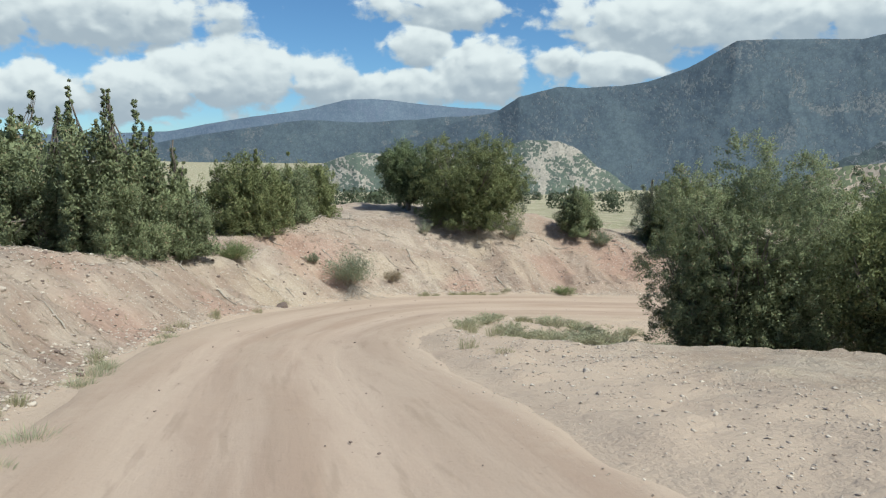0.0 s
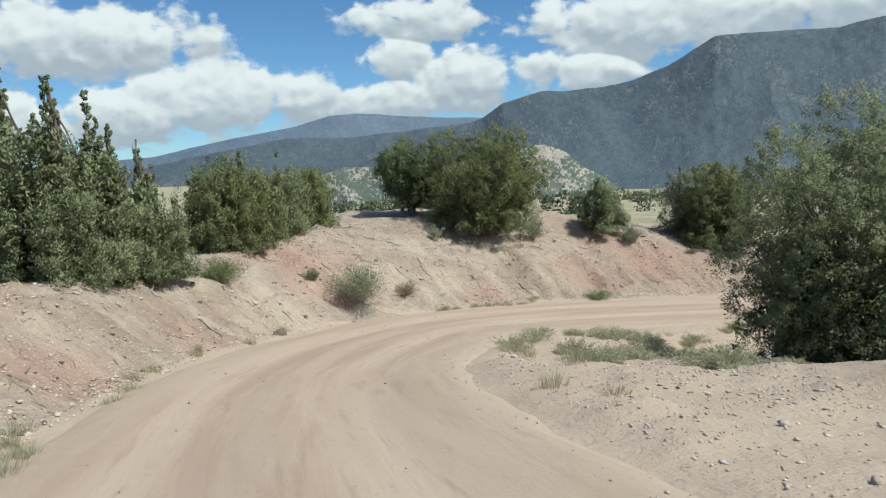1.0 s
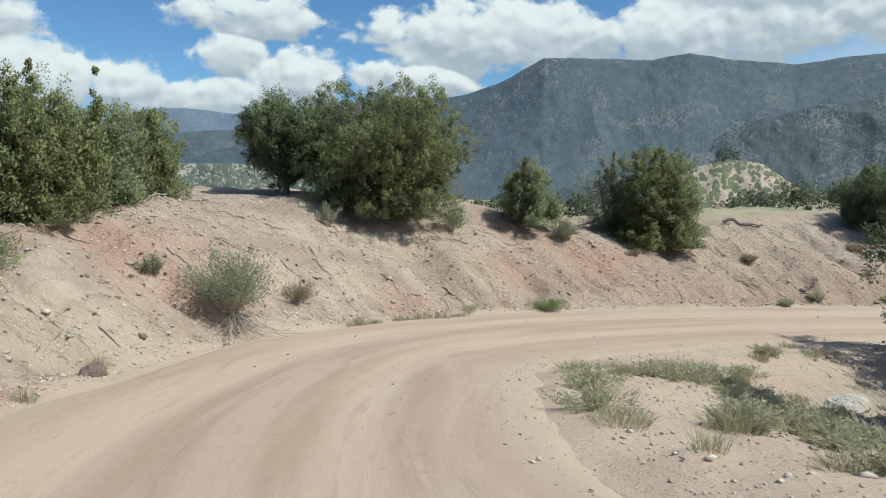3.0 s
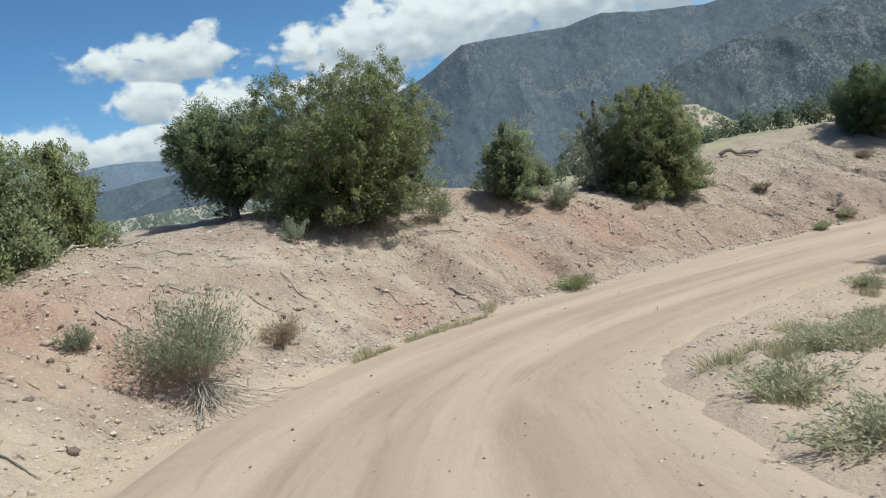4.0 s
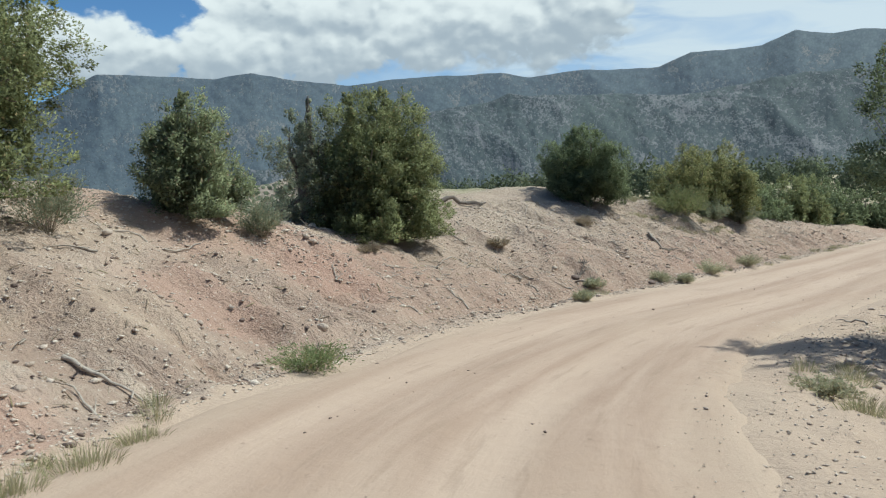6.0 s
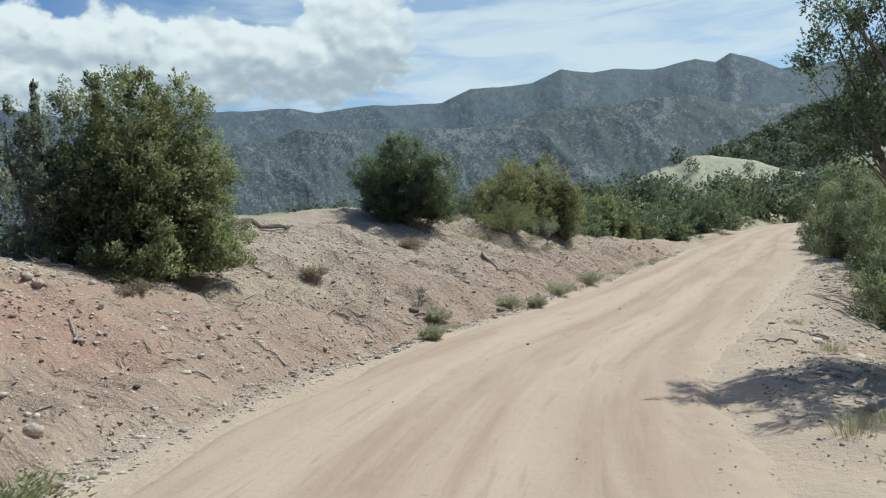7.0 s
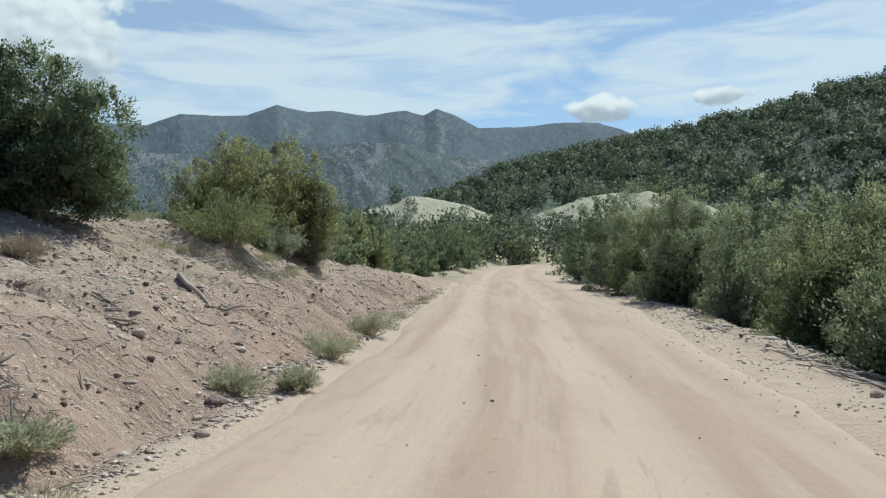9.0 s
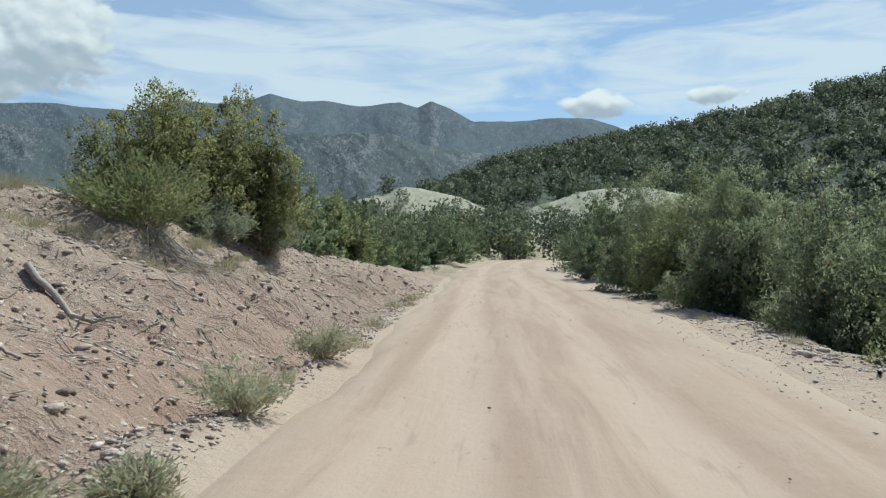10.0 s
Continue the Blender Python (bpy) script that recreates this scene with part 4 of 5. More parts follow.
hill("hill_wooded", "steep hill covered with dark junipers", [(76, 0.4), (80, 2.0), (83.5, 3.6), (89.3, 4.8), (94.5, 5.7), (99.2, 6.4), (102.7, 7.2), (105.5, 8.2), (107.2, 8.3), (110.2, 8.8), (125, 11), (150, 9), (170, 4)],
     150, 420, -3.0, DARKHILL, 25, 0.2, 0.08, crest=0.10)


# ---------------------------------------------------------------- junipers and pinyons
def R(seed):
    return np.random.RandomState(seed)


J, HILLTOP = "green juniper tree with a shaggy crown reaching the stony ground", "junipers on the hill"
SPIRED = "tall dark green juniper with pointed spires above the road bank"
tree("juniper_tree", -7.5, 17.7, juniper_lobes(R(1), 1.05, 1.7, 34, 0.26, 1) + plume_lobes(R(101), 8, 1.1, 4.1, 0.21), JUNIPER, SPIRED, "tree", HILLTOP, 1, 6500, 8, 0.085, 0.015, fill=0.5)
tree("juniper_tree", -7.1, 18.8, juniper_lobes(R(2), 0.9, 1.5, 28, 0.24, 1) + plume_lobes(R(102), 7, 0.95, 3.8, 0.2), JUNIPER, SPIRED, "tree", HILLTOP, 2, 6000, 8, 0.085, 0.015, fill=0.5)
tree("juniper_tree", -6.6, 19.5, juniper_lobes(R(3), 0.75, 1.5, 26, 0.2) + plume_lobes(R(103), 4, 0.5, 3.0, 0.2), JUNIPER, "slender juniper with brownish lower twigs above the road bank", "tree", HILLTOP, 3, 4200, 8, 0.085, 0.015, fill=0.5)
tree("juniper_tree", -9.6, 18.4, juniper_lobes(R(4), 1.5, 1.9, 45, 0.3, 2) + plume_lobes(R(104), 11, 1.45, 3.8, 0.22), JUNIPER, "broad dark green juniper with several pointed tops", "tree", HILLTOP, 4, 7000, 8, 0.09, 0.016, fill=0.5)
tree("juniper_tree", -11.8, 20.5, juniper_lobes(R(5), 1.6, 3.0, 60, 0.4, 2) + plume_lobes(R(105), 9, 1.3, 4.2, 0.3), JUNIPER, "broad dark green juniper with several pointed tops", "tree", HILLTOP, 5, 6000, 5, 0.14, 0.03)
tree("juniper_tree", -6.6, 25.1, juniper_lobes(R(6), 1.55, 2.4, 60, 0.30, 4) + plume_lobes(R(106), 16, 1.35, 2.75, 0.25), OLIVE, "bushy yellow-green juniper with many upright plumes", "tree", HILLTOP, 6, 7000, 8, 0.08, 0.014, rise=1.1)
tree("juniper_tree", -5.6, 27.2, juniper_lobes(R(7), 0.9, 2.1, 34, 0.28, 2), JUNIPER, "small green juniper standing among fallen branches", "tree", HILLTOP, 7, 3000, 8, 0.08, 0.014, rise=1.0)
tree("juniper_tree", -5.05, 28.6, juniper_lobes(R(8), 0.85, 2.0, 34, 0.28, 2), OLIVE, "small yellow-green juniper standing among fallen branches", "tree", HILLTOP, 8, 3200, 8, 0.08, 0.014, rise=1.0)
tree("juniper_tree", 0.9, 32.3, dome_lobes(R(9), 2.75, 4.1, 0.0, 190, 0.40, 1.0) + juniper_lobes(R(109), 2.35, 1.0, 50, 0.36), OLIVE, "large round green juniper with dense crown down to the ground", "tree", HILLTOP, 9, 12500, 8, 0.08, 0.0145, limbs=26, rise=0.15, sink=0.1)
tree("pinyon_tree", -1.9, 34.3, dome_lobes(R(10), 1.75, 3.2, 0.4, 60, 0.38), PINYON, "dark green round pinyon with a short bare trunk", "tree", HILLTOP, 10, 6500, 8, 0.085, 0.015, limbs=20, rise=0.35)
tree("juniper_tree", 5.55, 33.6, juniper_lobes(R(11), 0.9, 2.05, 34, 0.25, 3), JUNIPER, "small dark green juniper on the bank's edge", "tree", HILLTOP, 11, 3200, 8, 0.08, 0.014)
tree("juniper_tree", 10.2, 34.3, juniper_lobes(R(12), 1.5, 3.2, 110, 0.33, 5), OLIVE, "bushy olive green juniper on the stony bank top", "tree", HILLTOP, 12, 9500, 8, 0.08, 0.014, rise=0.4, sink=0.08)
tree("juniper_tree", 9.0, 35.4, juniper_lobes(R(13), 1.2, 2.4, 40, 0.27, 2, 0.1) + plume_lobes(R(113), 2, 0.7, 2.9, 0.15), SAGE, "half-dead grey-green juniper with a bare spire", "tree", HILLTOP, 13, 2000, 8, 0.08, 0.013, limbs=24, fill=0.2)
tree("pinyon_tree", 20.6, 36.3, dome_lobes(R(14), 1.75, 2.75, 0.1, 24, 0.52, 0.85) + dome_lobes(R(114), 1.5, 1.3, 0.0, 12, 0.4), PINYON, "dark green pinyon on the grassy hill top", "tree", HILLTOP, 14, 8000, 8, 0.085, 0.015, limbs=20, rise=0.35)
tree("juniper_tree", 27.3, 35.3, juniper_lobes(R(15), 1.7, 2.6, 50, 0.40, 3), OCHRE, "yellow-green rounded shrubby tree on the bank", "tree", HILLTOP, 15, 5500, 8, 0.085, 0.016, rise=0.3, sink=0.2)

tree("juniper_tree", 26.0, 35.6, juniper_lobes(R(16), 1.45, 2.25, 40, 0.36, 2), OCHRE, "thin yellowish shrubby tree among sage", "tree", HILLTOP, 16, 2400, 8, 0.085, 0.016, rise=0.3, sink=0.15)

RIGHT = "junipers below the road"
tree("juniper_tree", 6.8, 17.0, dome_lobes(R(20), 2.4, 6.0, 0.1, 100, 0.5) + juniper_lobes(R(120), 2.3, 2.6, 34, 0.45), JUNIPER, "large dark juniper with dead grey twigs beside the road", "tree", RIGHT, 20, 20000, 9, 0.07, 0.012, limbs=40, rise=0.3)
tree("juniper_tree", 12.2, 21.0, dome_lobes(R(21), 2.2, 6.6, 0.2, 70, 0.52), OLIVE, "large green juniper behind the roadside one", "tree", RIGHT, 21, 6500, 8, 0.12, 0.024)
tree("juniper_tree", 9.4, 15.0, dome_lobes(R(22), 1.9, 4.6, 0.1, 60, 0.5), OLIVE, "bushy yellow-green juniper beside the road", "tree", RIGHT, 22, 7000, 8, 0.11, 0.021)
tree("pinyon_tree", 11.7, 23.2, dome_lobes(R(23), 1.75, 5.6, 1.3, 34, 0.36, 0.9), PINYON, "open-crowned pinyon with bare twigs beside the road", "tree", RIGHT, 23, 3600, 9, 0.08, 0.013, limbs=34, rise=0.4, fill=0.0)
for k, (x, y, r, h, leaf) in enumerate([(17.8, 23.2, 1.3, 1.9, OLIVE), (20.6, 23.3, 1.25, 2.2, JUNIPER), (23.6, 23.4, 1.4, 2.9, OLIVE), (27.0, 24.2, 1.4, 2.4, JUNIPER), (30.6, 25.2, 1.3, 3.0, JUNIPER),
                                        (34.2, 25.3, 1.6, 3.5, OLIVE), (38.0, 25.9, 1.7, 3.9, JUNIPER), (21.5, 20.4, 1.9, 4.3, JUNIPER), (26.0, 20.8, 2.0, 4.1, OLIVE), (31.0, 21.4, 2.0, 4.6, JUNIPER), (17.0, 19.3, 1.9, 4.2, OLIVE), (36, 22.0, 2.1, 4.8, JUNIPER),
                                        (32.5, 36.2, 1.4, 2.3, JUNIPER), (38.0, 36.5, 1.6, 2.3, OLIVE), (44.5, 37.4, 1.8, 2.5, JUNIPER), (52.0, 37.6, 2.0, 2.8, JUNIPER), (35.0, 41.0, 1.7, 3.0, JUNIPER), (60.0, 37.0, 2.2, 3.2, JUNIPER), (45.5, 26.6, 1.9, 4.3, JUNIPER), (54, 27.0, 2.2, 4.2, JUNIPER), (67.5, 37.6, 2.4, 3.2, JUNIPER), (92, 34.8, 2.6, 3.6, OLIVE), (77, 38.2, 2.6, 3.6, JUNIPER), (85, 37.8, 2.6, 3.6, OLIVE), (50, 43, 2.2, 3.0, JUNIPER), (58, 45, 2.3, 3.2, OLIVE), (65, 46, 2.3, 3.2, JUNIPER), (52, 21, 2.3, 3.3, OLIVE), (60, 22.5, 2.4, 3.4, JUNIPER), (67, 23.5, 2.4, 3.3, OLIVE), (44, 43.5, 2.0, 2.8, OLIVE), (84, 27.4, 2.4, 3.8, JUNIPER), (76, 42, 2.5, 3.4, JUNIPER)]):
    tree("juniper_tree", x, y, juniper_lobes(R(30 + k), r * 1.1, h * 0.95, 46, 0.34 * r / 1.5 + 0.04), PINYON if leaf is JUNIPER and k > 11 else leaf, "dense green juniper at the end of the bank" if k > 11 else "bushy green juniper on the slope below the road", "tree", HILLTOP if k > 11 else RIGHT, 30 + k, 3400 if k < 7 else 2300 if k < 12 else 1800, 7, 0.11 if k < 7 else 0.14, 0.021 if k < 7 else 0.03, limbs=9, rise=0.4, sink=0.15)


# ---------------------------------------------------------------- woods in the distance
def scatter_woods(name, label, spots, seed, leaf, size, leaves=70):
    """Many far trees, each a ragged clump of leaves, in one object."""
    rng = np.random.RandomState(seed)
    spots = np.asarray(spots)
    n = len(spots)
    s = size * rng.uniform(0.55, 1.3, n)
    v = unit(rng.normal(0, 1, (n, leaves, 3)))
    q = rng.uniform(0.45, 1.0, (n, leaves, 1)) ** 0.5
    p = v * q * np.array([0.55, 0.55, 0.62]) * (1 + 0.25 * rng.normal(0, 1, (n, leaves, 1)))
    p[..., 2] = np.maximum(p[..., 2] + 0.52, 0.02)
    p = p * s[:, None, None] + spots[:, None, :]
    w = (v + [0, 0, 0.4]).reshape(-1, 3)
    verts, faces = sprigs(rng, p.reshape(-1, 3), unit(w), 1, 1.0, 0.5, 0.5)
    scale = np.repeat(np.repeat(s, leaves) * (2.0 / leaves ** 0.5), 3)[:, None]
    middle = np.repeat(p.reshape(-1, 3), 3, 0)
    verts = middle + (verts - middle) * scale
    me = mesh_from(name, verts, faces, leaf, True)
    me.normals_split_custom_set_from_vertices(unit(np.repeat(w, 3, 0)).tolist())
    return tagged(new(name, me), label, "trees", kind="stuff")


def polar_spots(rng, count, az, r):
    a, q = np.radians(rng.uniform(*az, count)), rng.uniform(r[0] ** 1.3, r[1] ** 1.3, count) ** (1 / 1.3)
    x, y = EYE_AT[0] + q * np.sin(a), EYE_AT[1] + q * np.cos(a)
    return x, y


def drop_on(x, y, names):
    """The height of the highest of the named sheets under each place."""
    hits = np.full(len(x), -1e9)
    for key in names:
        ob = bpy.data.objects[key]
        for k in range(len(x)):
            ok, where, _, _ = ob.ray_cast((x[k], y[k], 900.0), (0, 0, -1))
            if ok:
                hits[k] = max(hits[k], where.z)
    return hits


rng = np.random.RandomState(99)
x, y = polar_spots(rng, 340, (-40, 40), (90, 330))
scatter_woods("valley_trees", "scattered dark junipers on the valley floor", np.c_[x, y, drop_on(x, y, ["ground", "knoll_pale"])], 1, FARWOOD, 3.0, 200)
x, y = polar_spots(rng, 360, (40, 100), (80, 190))
low, knoll = drop_on(x, y, ["ground"]), drop_on(x, y, ["knoll_meadow"])
keep = (knoll < low + 1.0) | (rng.rand(len(x)) < 0.12)
scatter_woods("valley_woods", "dark juniper woods beyond the road", np.c_[x, y, np.maximum(low, knoll)][keep], 2, FARWOOD, 2.9, 280)
x, y = polar_spots(rng, 170, (84, 140), (56, 120))
scatter_woods("roadside_woods", "dense juniper woods on the slope below the road", np.c_[x, y, drop_on(x, y, ["ground"])], 3, FARWOOD, 2.9, 420)
x, y = polar_spots(rng, 1500, (76, 126), (170, 430))
scatter_woods("hill_woods", "dark junipers covering the steep hill", np.c_[x, y, drop_on(x, y, ["hill_wooded", "ground", "knoll_meadow"])], 4, FARWOOD, 4.3, 110)


# ---------------------------------------------------------------- bushes, grass
BANK = "shrubs on the road bank"
bush("sagebrush", -2.85, 23.45, 0.72, 1.25, SAGE, "grey-green upright shrub with bare roots hanging from the bank", BANK, 40, 300, 8, 0.055, roots=(-65, 1.5, 46, 26))
bush("green_shrub", -5.7, 21.0, 0.48, 0.6, GREENBUSH, "low bright green shrub on bare stony soil", BANK, 41, 220, 8, 0.05)
bush("sagebrush", -6.7, 20.0, 0.45, 0.55, SAGE, "low grey-green sagebrush under the junipers", BANK, 42, 200, 8, 0.05)
bush("sagebrush", -4.15, 24.0, 0.2, 0.42, SAGE, "small thin grey-green shrub on bare soil", BANK, 43, 70, 6, 0.045)
bush("sagebrush", 6.5, 33.0, 0.42, 0.75, SAGE, "grey-green sagebrush beside a small juniper", BANK, 44, 220, 8, 0.05)
bush("sagebrush", -0.9, 29.6, 0.3, 0.6, SAGE, "thin grey shrub before the large juniper", BANK, 45, 90, 6, 0.045)
bush("sagebrush", 2.6, 31.6, 0.5, 0.9, SAGE, "pale shrub leaning from the large juniper", BANK, 46, 180, 7, 0.05)
for k, (x, y, r, h, leaf) in enumerate([(16.9, 31.3, 0.27, 0.30, STRAWBUSH), (17.25, 30.75, 0.2, 0.24, STRAWBUSH), (19.2, 31.05, 0.34, 0.45, PALEGREEN), (25.9, 34.6, 0.62, 0.85, SAGE), (27.9, 34.4, 0.6, 0.8, SAGE), (23.8, 34.6, 0.92, 1.15, OLIVE),
                                        (21.9, 31.3, 0.34, 0.4, STRAWBUSH), (4.35, 28.2, 0.42, 0.34, GREENBUSH), (12.6, 30.5, 0.22, 0.24, PALEGREEN), (14.4, 31.5, 0.24, 0.26, PALEGREEN),
                                        (13.5, 33.75, 0.26, 0.25, DRYTWIG), (18.5, 34.8, 0.32, 0.35, DRYTWIG), (8.8, 32.85, 0.24, 0.2, DRYTWIG), (-1.75, 25.25, 0.3, 0.4, DRYTWIG)]):
    bush("dry_shrub" if leaf is DRYTWIG else "roadside_shrub", x, y, r, h, leaf, "small brown dried shrub on the stony bank" if leaf is DRYTWIG else "grey-green shrub at the foot of the bank", BANK, 50 + k, 170 if r < 0.6 else 300, 7 if r < 0.6 else 9, 0.042 if r < 0.6 else 0.075, roots=(-115, 1.9, 60, 14) if r > 0.9 else None)
for k, (x, y, r, h) in enumerate([(-0.67, 24.6, 0.24, 0.26), (0.27, 25.55, 0.2, 0.24), (0.64, 25.75, 0.24, 0.28), (1.15, 26.05, 0.28, 0.3), (-0.3, 25.0, 0.16, 0.2), (1.7, 26.5, 0.22, 0.22)]):
    grass_tuft(x, y, r, h, 180 + k, label="rounded tuft of straw-coloured grass at the bank's foot")
rng = np.random.RandomState(31)
for k in range(34):
    x, y = rng.uniform(21.8, 27.5), rng.uniform(33.4, 36.6)
    grass_tuft(x, y, rng.uniform(0.2, 0.34), rng.uniform(0.16, 0.3), 240 + k, label="tuft of yellow dry grass on the hill top", count=130, group="grass on the hill top")
for k, (x, y, r, h) in enumerate([(-3.95, 9.3, 0.3, 0.26), (-3.8, 8.6, 0.22, 0.2), (-4.1, 9.9, 0.2, 0.22), (-2.75, 5.8, 0.28, 0.24), (-2.5, 4.9, 0.2, 0.2), (-4.65, 13.3, 0.24, 0.18), (-4.5, 12.6, 0.18, 0.16)]):
    grass_tuft(x, y, r, h, 280 + k, PALEGREEN, "low pale green grass at the road's edge", 160)
VERGE = "plants on the inner verge"
rng = np.random.RandomState(5)
for k in range(170):
    s, d = rng.uniform(35, 55), -HALF - 0.5 - 5.0 * rng.uniform(0, 1)
    i = np.searchsorted(RUN, s)
    t = unit(LINE[i, :2] - LINE[i - 1, :2])
    x, y = LINE[i, 0] - t[1] * d, LINE[i, 1] + t[0] * d
    if math.hypot(x - 6.8, y - 17.0) < 1.6 or math.hypot(x - 4.8, y - 17.8) < 0.7 or rough(np.array([x]), np.array([y]), 1.3, 2, 4.0)[0] < 0.0:
        continue
    if k % 2 == 0:
        bush("roadside_shrub", x, y, rng.uniform(0.2, 0.42), rng.uniform(0.16, 0.3), (PALEGREEN, STRAWBUSH, STRAWBUSH)[k // 2 % 3], "low pale straw-green herb on the gravelly inner verge", VERGE, 100 + k, 110, 7, 0.042)
    else:
        grass_tuft(x, y, rng.uniform(0.18, 0.32), rng.uniform(0.14, 0.26), 100 + k, group=VERGE)
for k in range(46):
    s = rng.uniform(20, 84)
    side = HALF + rng.uniform(0.12, 0.5) if k % 3 else -HALF - rng.uniform(0.5, 1.5)
    i = np.searchsorted(RUN, s)
    t = unit(LINE[i, :2] - LINE[i - 1, :2])
    x, y = LINE[i, 0] - t[1] * side, LINE[i, 1] + t[0] * side
    grass_tuft(x, y, rng.uniform(0.12, 0.26), rng.uniform(0.14, 0.3), 200 + k, count=80)


# ---------------------------------------------------------------- rocks and dead wood
boulder("rock", -4.05, 19.5, 0.2, DARKSTONE, "brown angular rock at the foot of the bank", 1)
boulder("rock", 6.95, 21.1, 0.34, PALE, "pale broken boulder beside the dark juniper", 2, lift=0.1)
boulder("rock", 7.35, 21.35, 0.22, PALE, "pale broken stone beside the boulder", 3)
boulder("rock", 14.3, 32.0, 0.12, DARKSTONE, "dark jagged rock sticking out of the bank", 4)
boulder("rock", 16.4, 31.2, 0.12, DARKSTONE, "dark flat rock at the foot of the bank", 6, 0.4)
LOG = "weathered grey branch lying on stony ground"
stick(14.9, 36.3, 1.5, 0.075, -8, 1, "thick dark fallen juniper log on the hill top", 3, BARK, "fallen_log")
stick(-3.9, 28.6, 1.0, 0.03, 15, 2, LOG)
stick(-3.2, 27.6, 0.8, 0.025, 200, 3, LOG)
stick(-2.2, 28.2, 0.8, 0.02, 10, 4, LOG)
stick(-4.6, 27.6, 0.9, 0.03, 60, 5, LOG)
stick(-5.2, 18.6, 0.7, 0.022, -30, 6, LOG)
stick(-4.6, 20.2, 0.6, 0.018, 10, 7, LOG)
stick(-1.2, 27.0, 0.8, 0.02, -50, 8, LOG)
stick(0.4, 27.6, 0.7, 0.018, -55, 9, LOG)
stick(2.0, 28.2, 0.9, 0.028, -60, 10, LOG)
stick(7.2, 31.8, 0.5, 0.02, 70, 11, "small pale forked stick on the red bank", 4)
stick(12.3, 32.4, 0.8, 0.022, 100, 12, "thin pale stick lying on the gravel bank", 2)
stick(20.15, 33.2, 1.15, 0.04, -112, 13, "bleached stout dead branch lying on the red bank", 2)
stick(17.3, 32.9, 0.7, 0.028, -60, 14, "stout broken root sticking out of the red bank", 2)
stick(14.6, 32.05, 0.7, 0.03, 25, 15, "dark tangle of dead brush on the bank", 8, BARK, "dead_brush")
stick(14.4, 31.8, 0.55, 0.022, -15, 16, "dark broken branch beside the dead brush", 2, BARK)
stick(12.9, 25.3, 0.55, 0.022, 70, 17, "bleached stick lying on the outer verge", 1)
stick(14.0, 25.0, 0.6, 0.024, 55, 18, "bleached stick lying on the outer verge", 1)
rng = np.random.RandomState(12)
for k in range(170):
    s, side = rng.uniform(28, 82), rng.uniform(2.9, 8.5)
    i = np.searchsorted(RUN, s)
    t = unit(LINE[i, :2] - LINE[i - 1, :2])
    stick(LINE[i, 0] - t[1] * side, LINE[i, 1] + t[0] * side, rng.uniform(0.25, 0.75), rng.uniform(0.008, 0.02), rng.uniform(0, 360), 300 + k, "short grey stick lying on the stony bank", rng.randint(0, 3), name="dead_stick", group="sticks on the bank")
for k, (x, y) in enumerate([(18.6, 25.0), (19.6, 24.9), (20.6, 25.1), (19.2, 24.4), (22.5, 25.2), (16.9, 24.6)]):
    stick(x, y, 1.3, 0.025, 40 + 70 * k, 400 + k, "bleached dead twigs under the roadside junipers", 6, name="dead_brush", group="dead brush below the road")


# ---------------------------------------------------------------- loose stones
def build_stones(name, label, count, size, seed, choose, on_road=False, mat=None):
    rng = np.random.RandomState(seed)
    x, y = choose(rng, count * 3)
    d, _, along = beside(x, y)
    keep = on_road | (np.where(d > 0, d - HALF, -d - half_right(along)) > 0.15) & (rng.rand(len(x)) < 0.35 + 0.65 * np.clip(rough(x, y, 2.5, 3, 6.0) + 0.3, 0, 1))
    x, y = x[keep][:count], y[keep][:count]
    z = beside(x, y)[1] + 0.03 if on_road else ground(x, y)
    n = len(x)
    phi = (1 + 5**0.5) / 2
    if count > 2000:  # the smallest keep six corners
        base = unit(np.array([(1, 0, 0.2), (-1, 0.1, 0), (0.1, 1, 0), (0, -1, 0.1), (0.1, 0, 1), (0, 0.1, -1)], float))
        tri = np.array([(0, 2, 4), (2, 1, 4), (1, 3, 4), (3, 0, 4), (2, 0, 5), (1, 2, 5), (3, 1, 5), (0, 3, 5)])
    else:
        base = unit(np.array([(0, 1, phi), (0, -1, phi), (0, 1, -phi), (0, -1, -phi), (1, phi, 0), (-1, phi, 0), (1, -phi, 0), (-1, -phi, 0), (phi, 0, 1), (phi, 0, -1), (-phi, 0, 1), (-phi, 0, -1)], float))
        tri = np.array([(0, 1, 8), (0, 8, 4), (0, 4, 5), (0, 5, 10), (0, 10, 1), (3, 9, 6), (3, 6, 7), (3, 7, 11), (3, 11, 2), (3, 2, 9), (1, 6, 8), (8, 6, 9), (8, 9, 4), (4, 9, 2), (4, 2, 5), (5, 2, 11), (5, 11, 10), (10, 11, 7), (10, 7, 1), (1, 7, 6)])
    s = size * np.exp(rng.normal(0, 0.42, n))
    v = base[None] * (1 + rng.normal(0, 0.16, (n, len(base), 1))) * s[:, None, None] * np.stack([rng.uniform(0.8, 1.6, n), rng.uniform(0.5, 1.0, n), rng.uniform(0.35, 0.75, n)], 1)[:, None]
    a = rng.uniform(0, 6.283, n)
    c, sn = np.cos(a)[:, None], np.sin(a)[:, None]
    v = np.stack([v[..., 0] * c - v[..., 1] * sn, v[..., 0] * sn + v[..., 1] * c, v[..., 2]], 2)
    v = v + np.stack([x, y, z + s * 0.15], 1)[:, None]
    f = (tri[None] + len(base) * np.arange(n)[:, None, None]).reshape(-1, 3)
    tagged(new(name, mesh_from(name, v.reshape(-1, 3), f, mat or STONE)), label, "stones", kind="stuff")


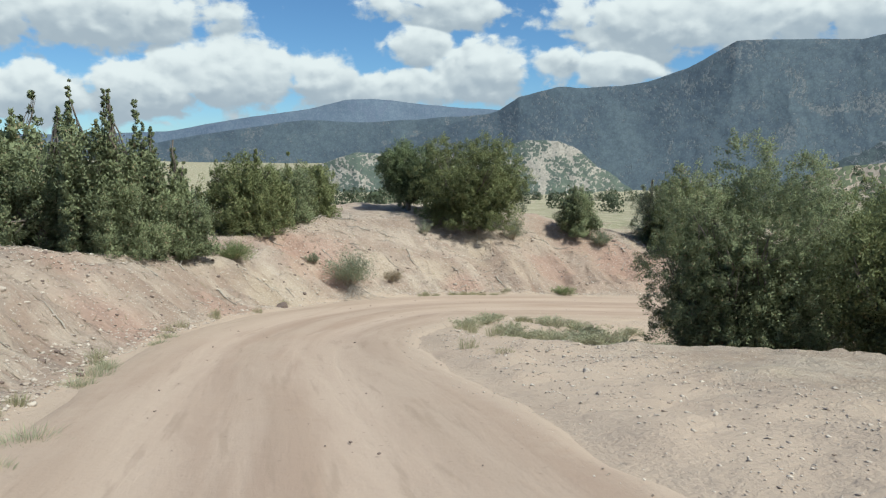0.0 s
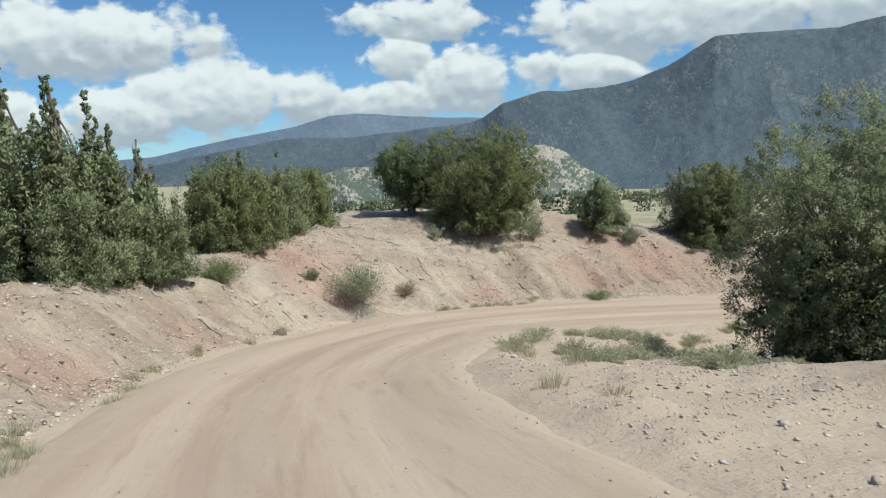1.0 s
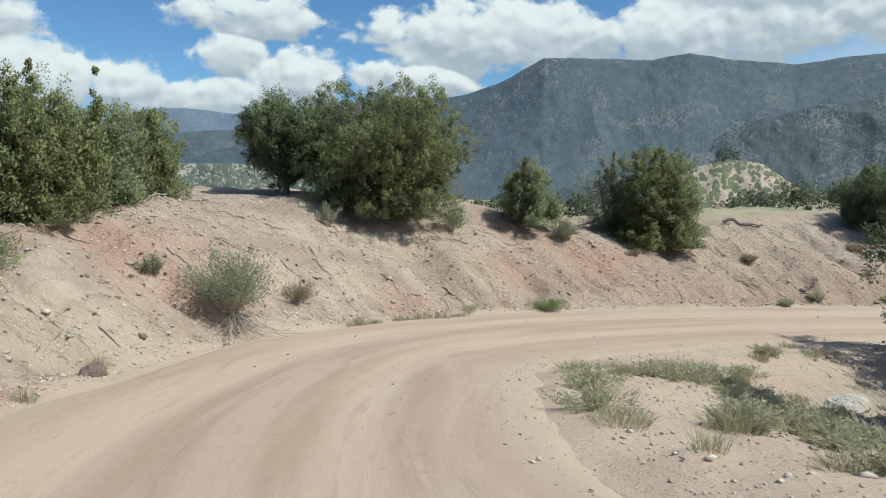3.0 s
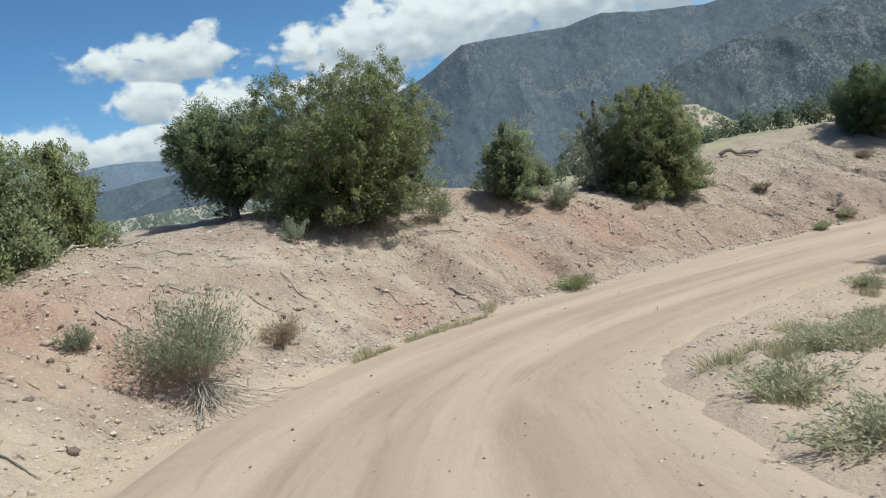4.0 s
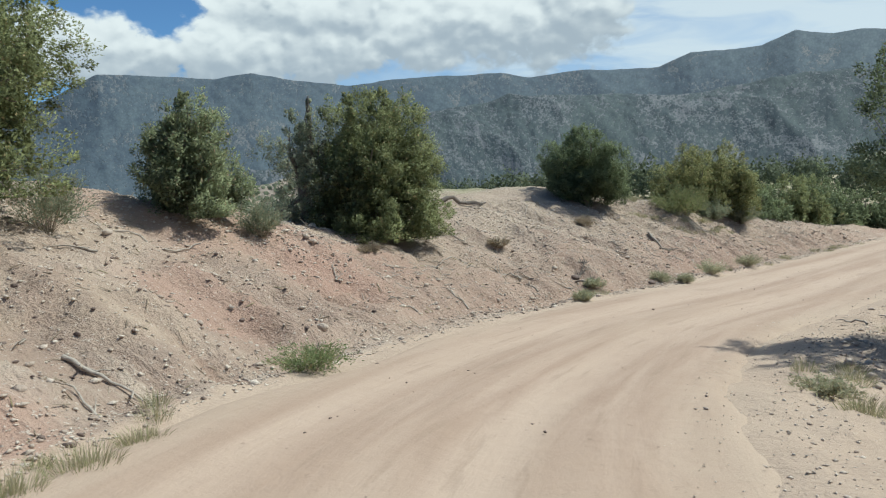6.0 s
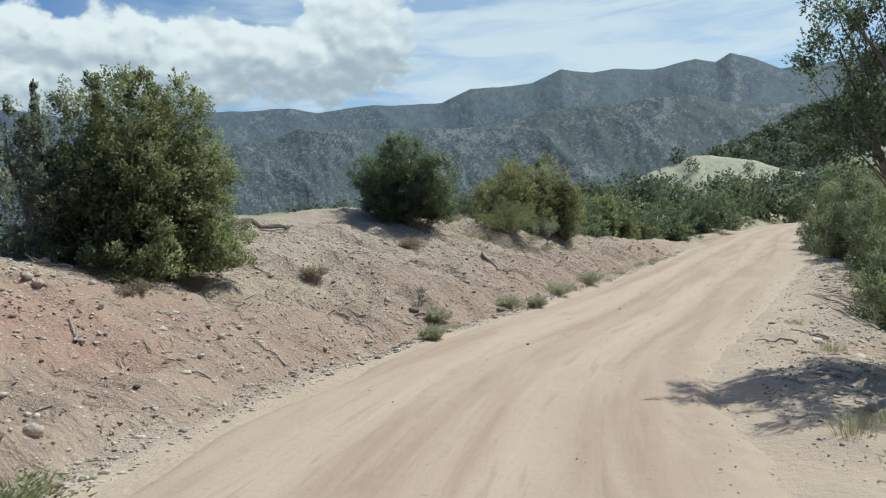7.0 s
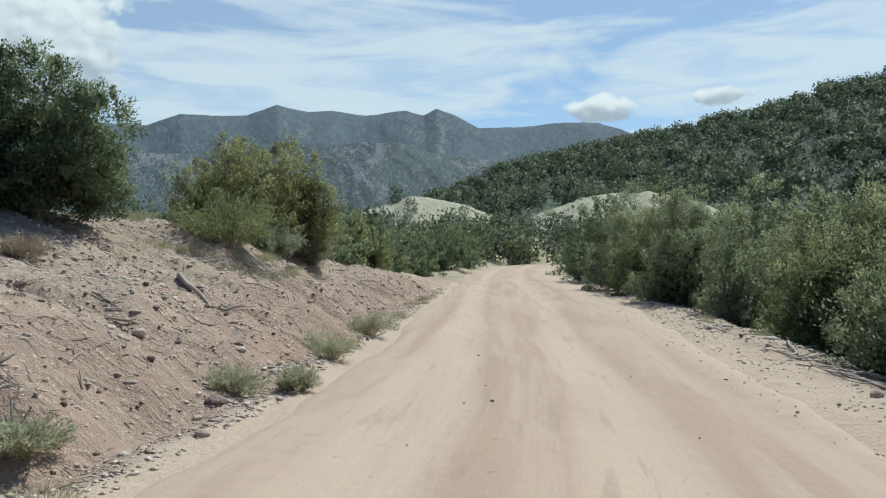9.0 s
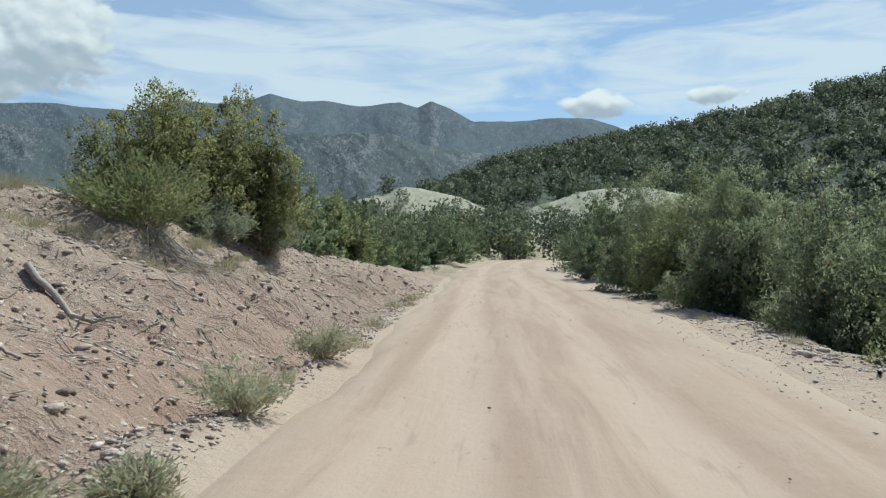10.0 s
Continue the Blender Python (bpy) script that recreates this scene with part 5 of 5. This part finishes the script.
def along_road(low, high, near, far):
    def choose(rng, n):
        s = rng.uniform(low, high, n)
        side = rng.uniform(near, far, n)
        px, py = np.interp(s, RUN, LINE[:, 0]), np.interp(s, RUN, LINE[:, 1])
        qx, qy = np.interp(s + 0.2, RUN, LINE[:, 0]), np.interp(s + 0.2, RUN, LINE[:, 1])
        tx, ty = (qx - px) / 0.2, (qy - py) / 0.2
        return px - ty * side, py + tx * side
    return choose


build_stones("bank_stones", "loose stones scattered over the bank", 14000, 0.021, 1, along_road(24, 88, HALF, 8.0))
build_stones("hill_gravel", "grey gravel scattered over the hill top", 6500, 0.02, 2, along_road(44, 84, 4.5, 9.0))
build_stones("verge_gravel", "gravel and stones on the verge", 13000, 0.013, 3, along_road(22, 84, -5.5, -HALF - 0.3))
build_stones("foot_gravel", "gravel washed along the foot of the bank", 9000, 0.015, 4, along_road(26, 80, HALF, HALF + 0.9))
def build_litter(name, label, count, seed, choose, mat=None, longer=1.0):
    """Twigs and bark chips strewn on the ground."""
    rng = np.random.RandomState(seed)
    x, y = choose(rng, count)
    z = ground(x, y) + 0.012
    a, half = rng.uniform(0, 6.283, count), rng.uniform(0.02, 0.085, count) * longer
    w, lift = rng.uniform(0.003, 0.009, count), rng.uniform(-0.012, 0.03, count)
    dx, dy = np.cos(a), np.sin(a)
    za, zb = ground(x - dx * half, y - dy * half) + 0.01, ground(x + dx * half, y + dy * half) + 0.012 + np.maximum(lift, 0)
    p, q = np.c_[x - dx * half, y - dy * half, za], np.c_[x + dx * half, y + dy * half, zb]
    side, up = np.c_[-dy * w, dx * w, w * 0], np.c_[w * 0, w * 0, w * 1.6]
    v = np.stack([p - side, p + side, p + up, q - side * 0.6, q + side * 0.6, q + up * 0.7], 1).reshape(-1, 3)
    f = (np.array([(0, 3, 5, 2), (2, 5, 4, 1), (1, 4, 3, 0)])[None] + 6 * np.arange(count)[:, None, None]).reshape(-1, 4)
    tagged(new(name, mesh_from(name, v, f, mat or DRYTWIG)), label, "twigs", kind="stuff")


build_litter("twig_litter", "dry twigs and bark chips strewn over the bank", 5000, 8, along_road(26, 84, HALF + 0.4, 9.0))
build_litter("pale_sticks", "bleached splinters of wood strewn over the bank top", 2200, 9, along_road(56, 80, HALF + 1.2, 8.0), DEADWOOD, 1.3)
build_stones("large_stones", "fist-sized stones lying on the bank", 1900, 0.03, 5, along_road(26, 86, HALF, 8.0))
build_stones("verge_rubble", "broken stones and clods on the outer verge", 1500, 0.03, 6, along_road(54, 82, -5.2, -HALF - 0.9))
build_stones("bank_clods", "dark crumbled clods lying on the bank", 1500, 0.026, 11, along_road(26, 86, HALF + 0.1, 7.0), False, DARKSTONE)
build_stones("edge_gravel", "gravel strewn over the road's outer edge", 2600, 0.008, 12, along_road(24, 84, -HALF - 0.9, -HALF + 0.5), True)
build_stones("road_clods", "small dark clods and stones on the dirt road", 330, 0.008, 7, along_road(26, 84, -2.3, 1.9), True, DARKSTONE)
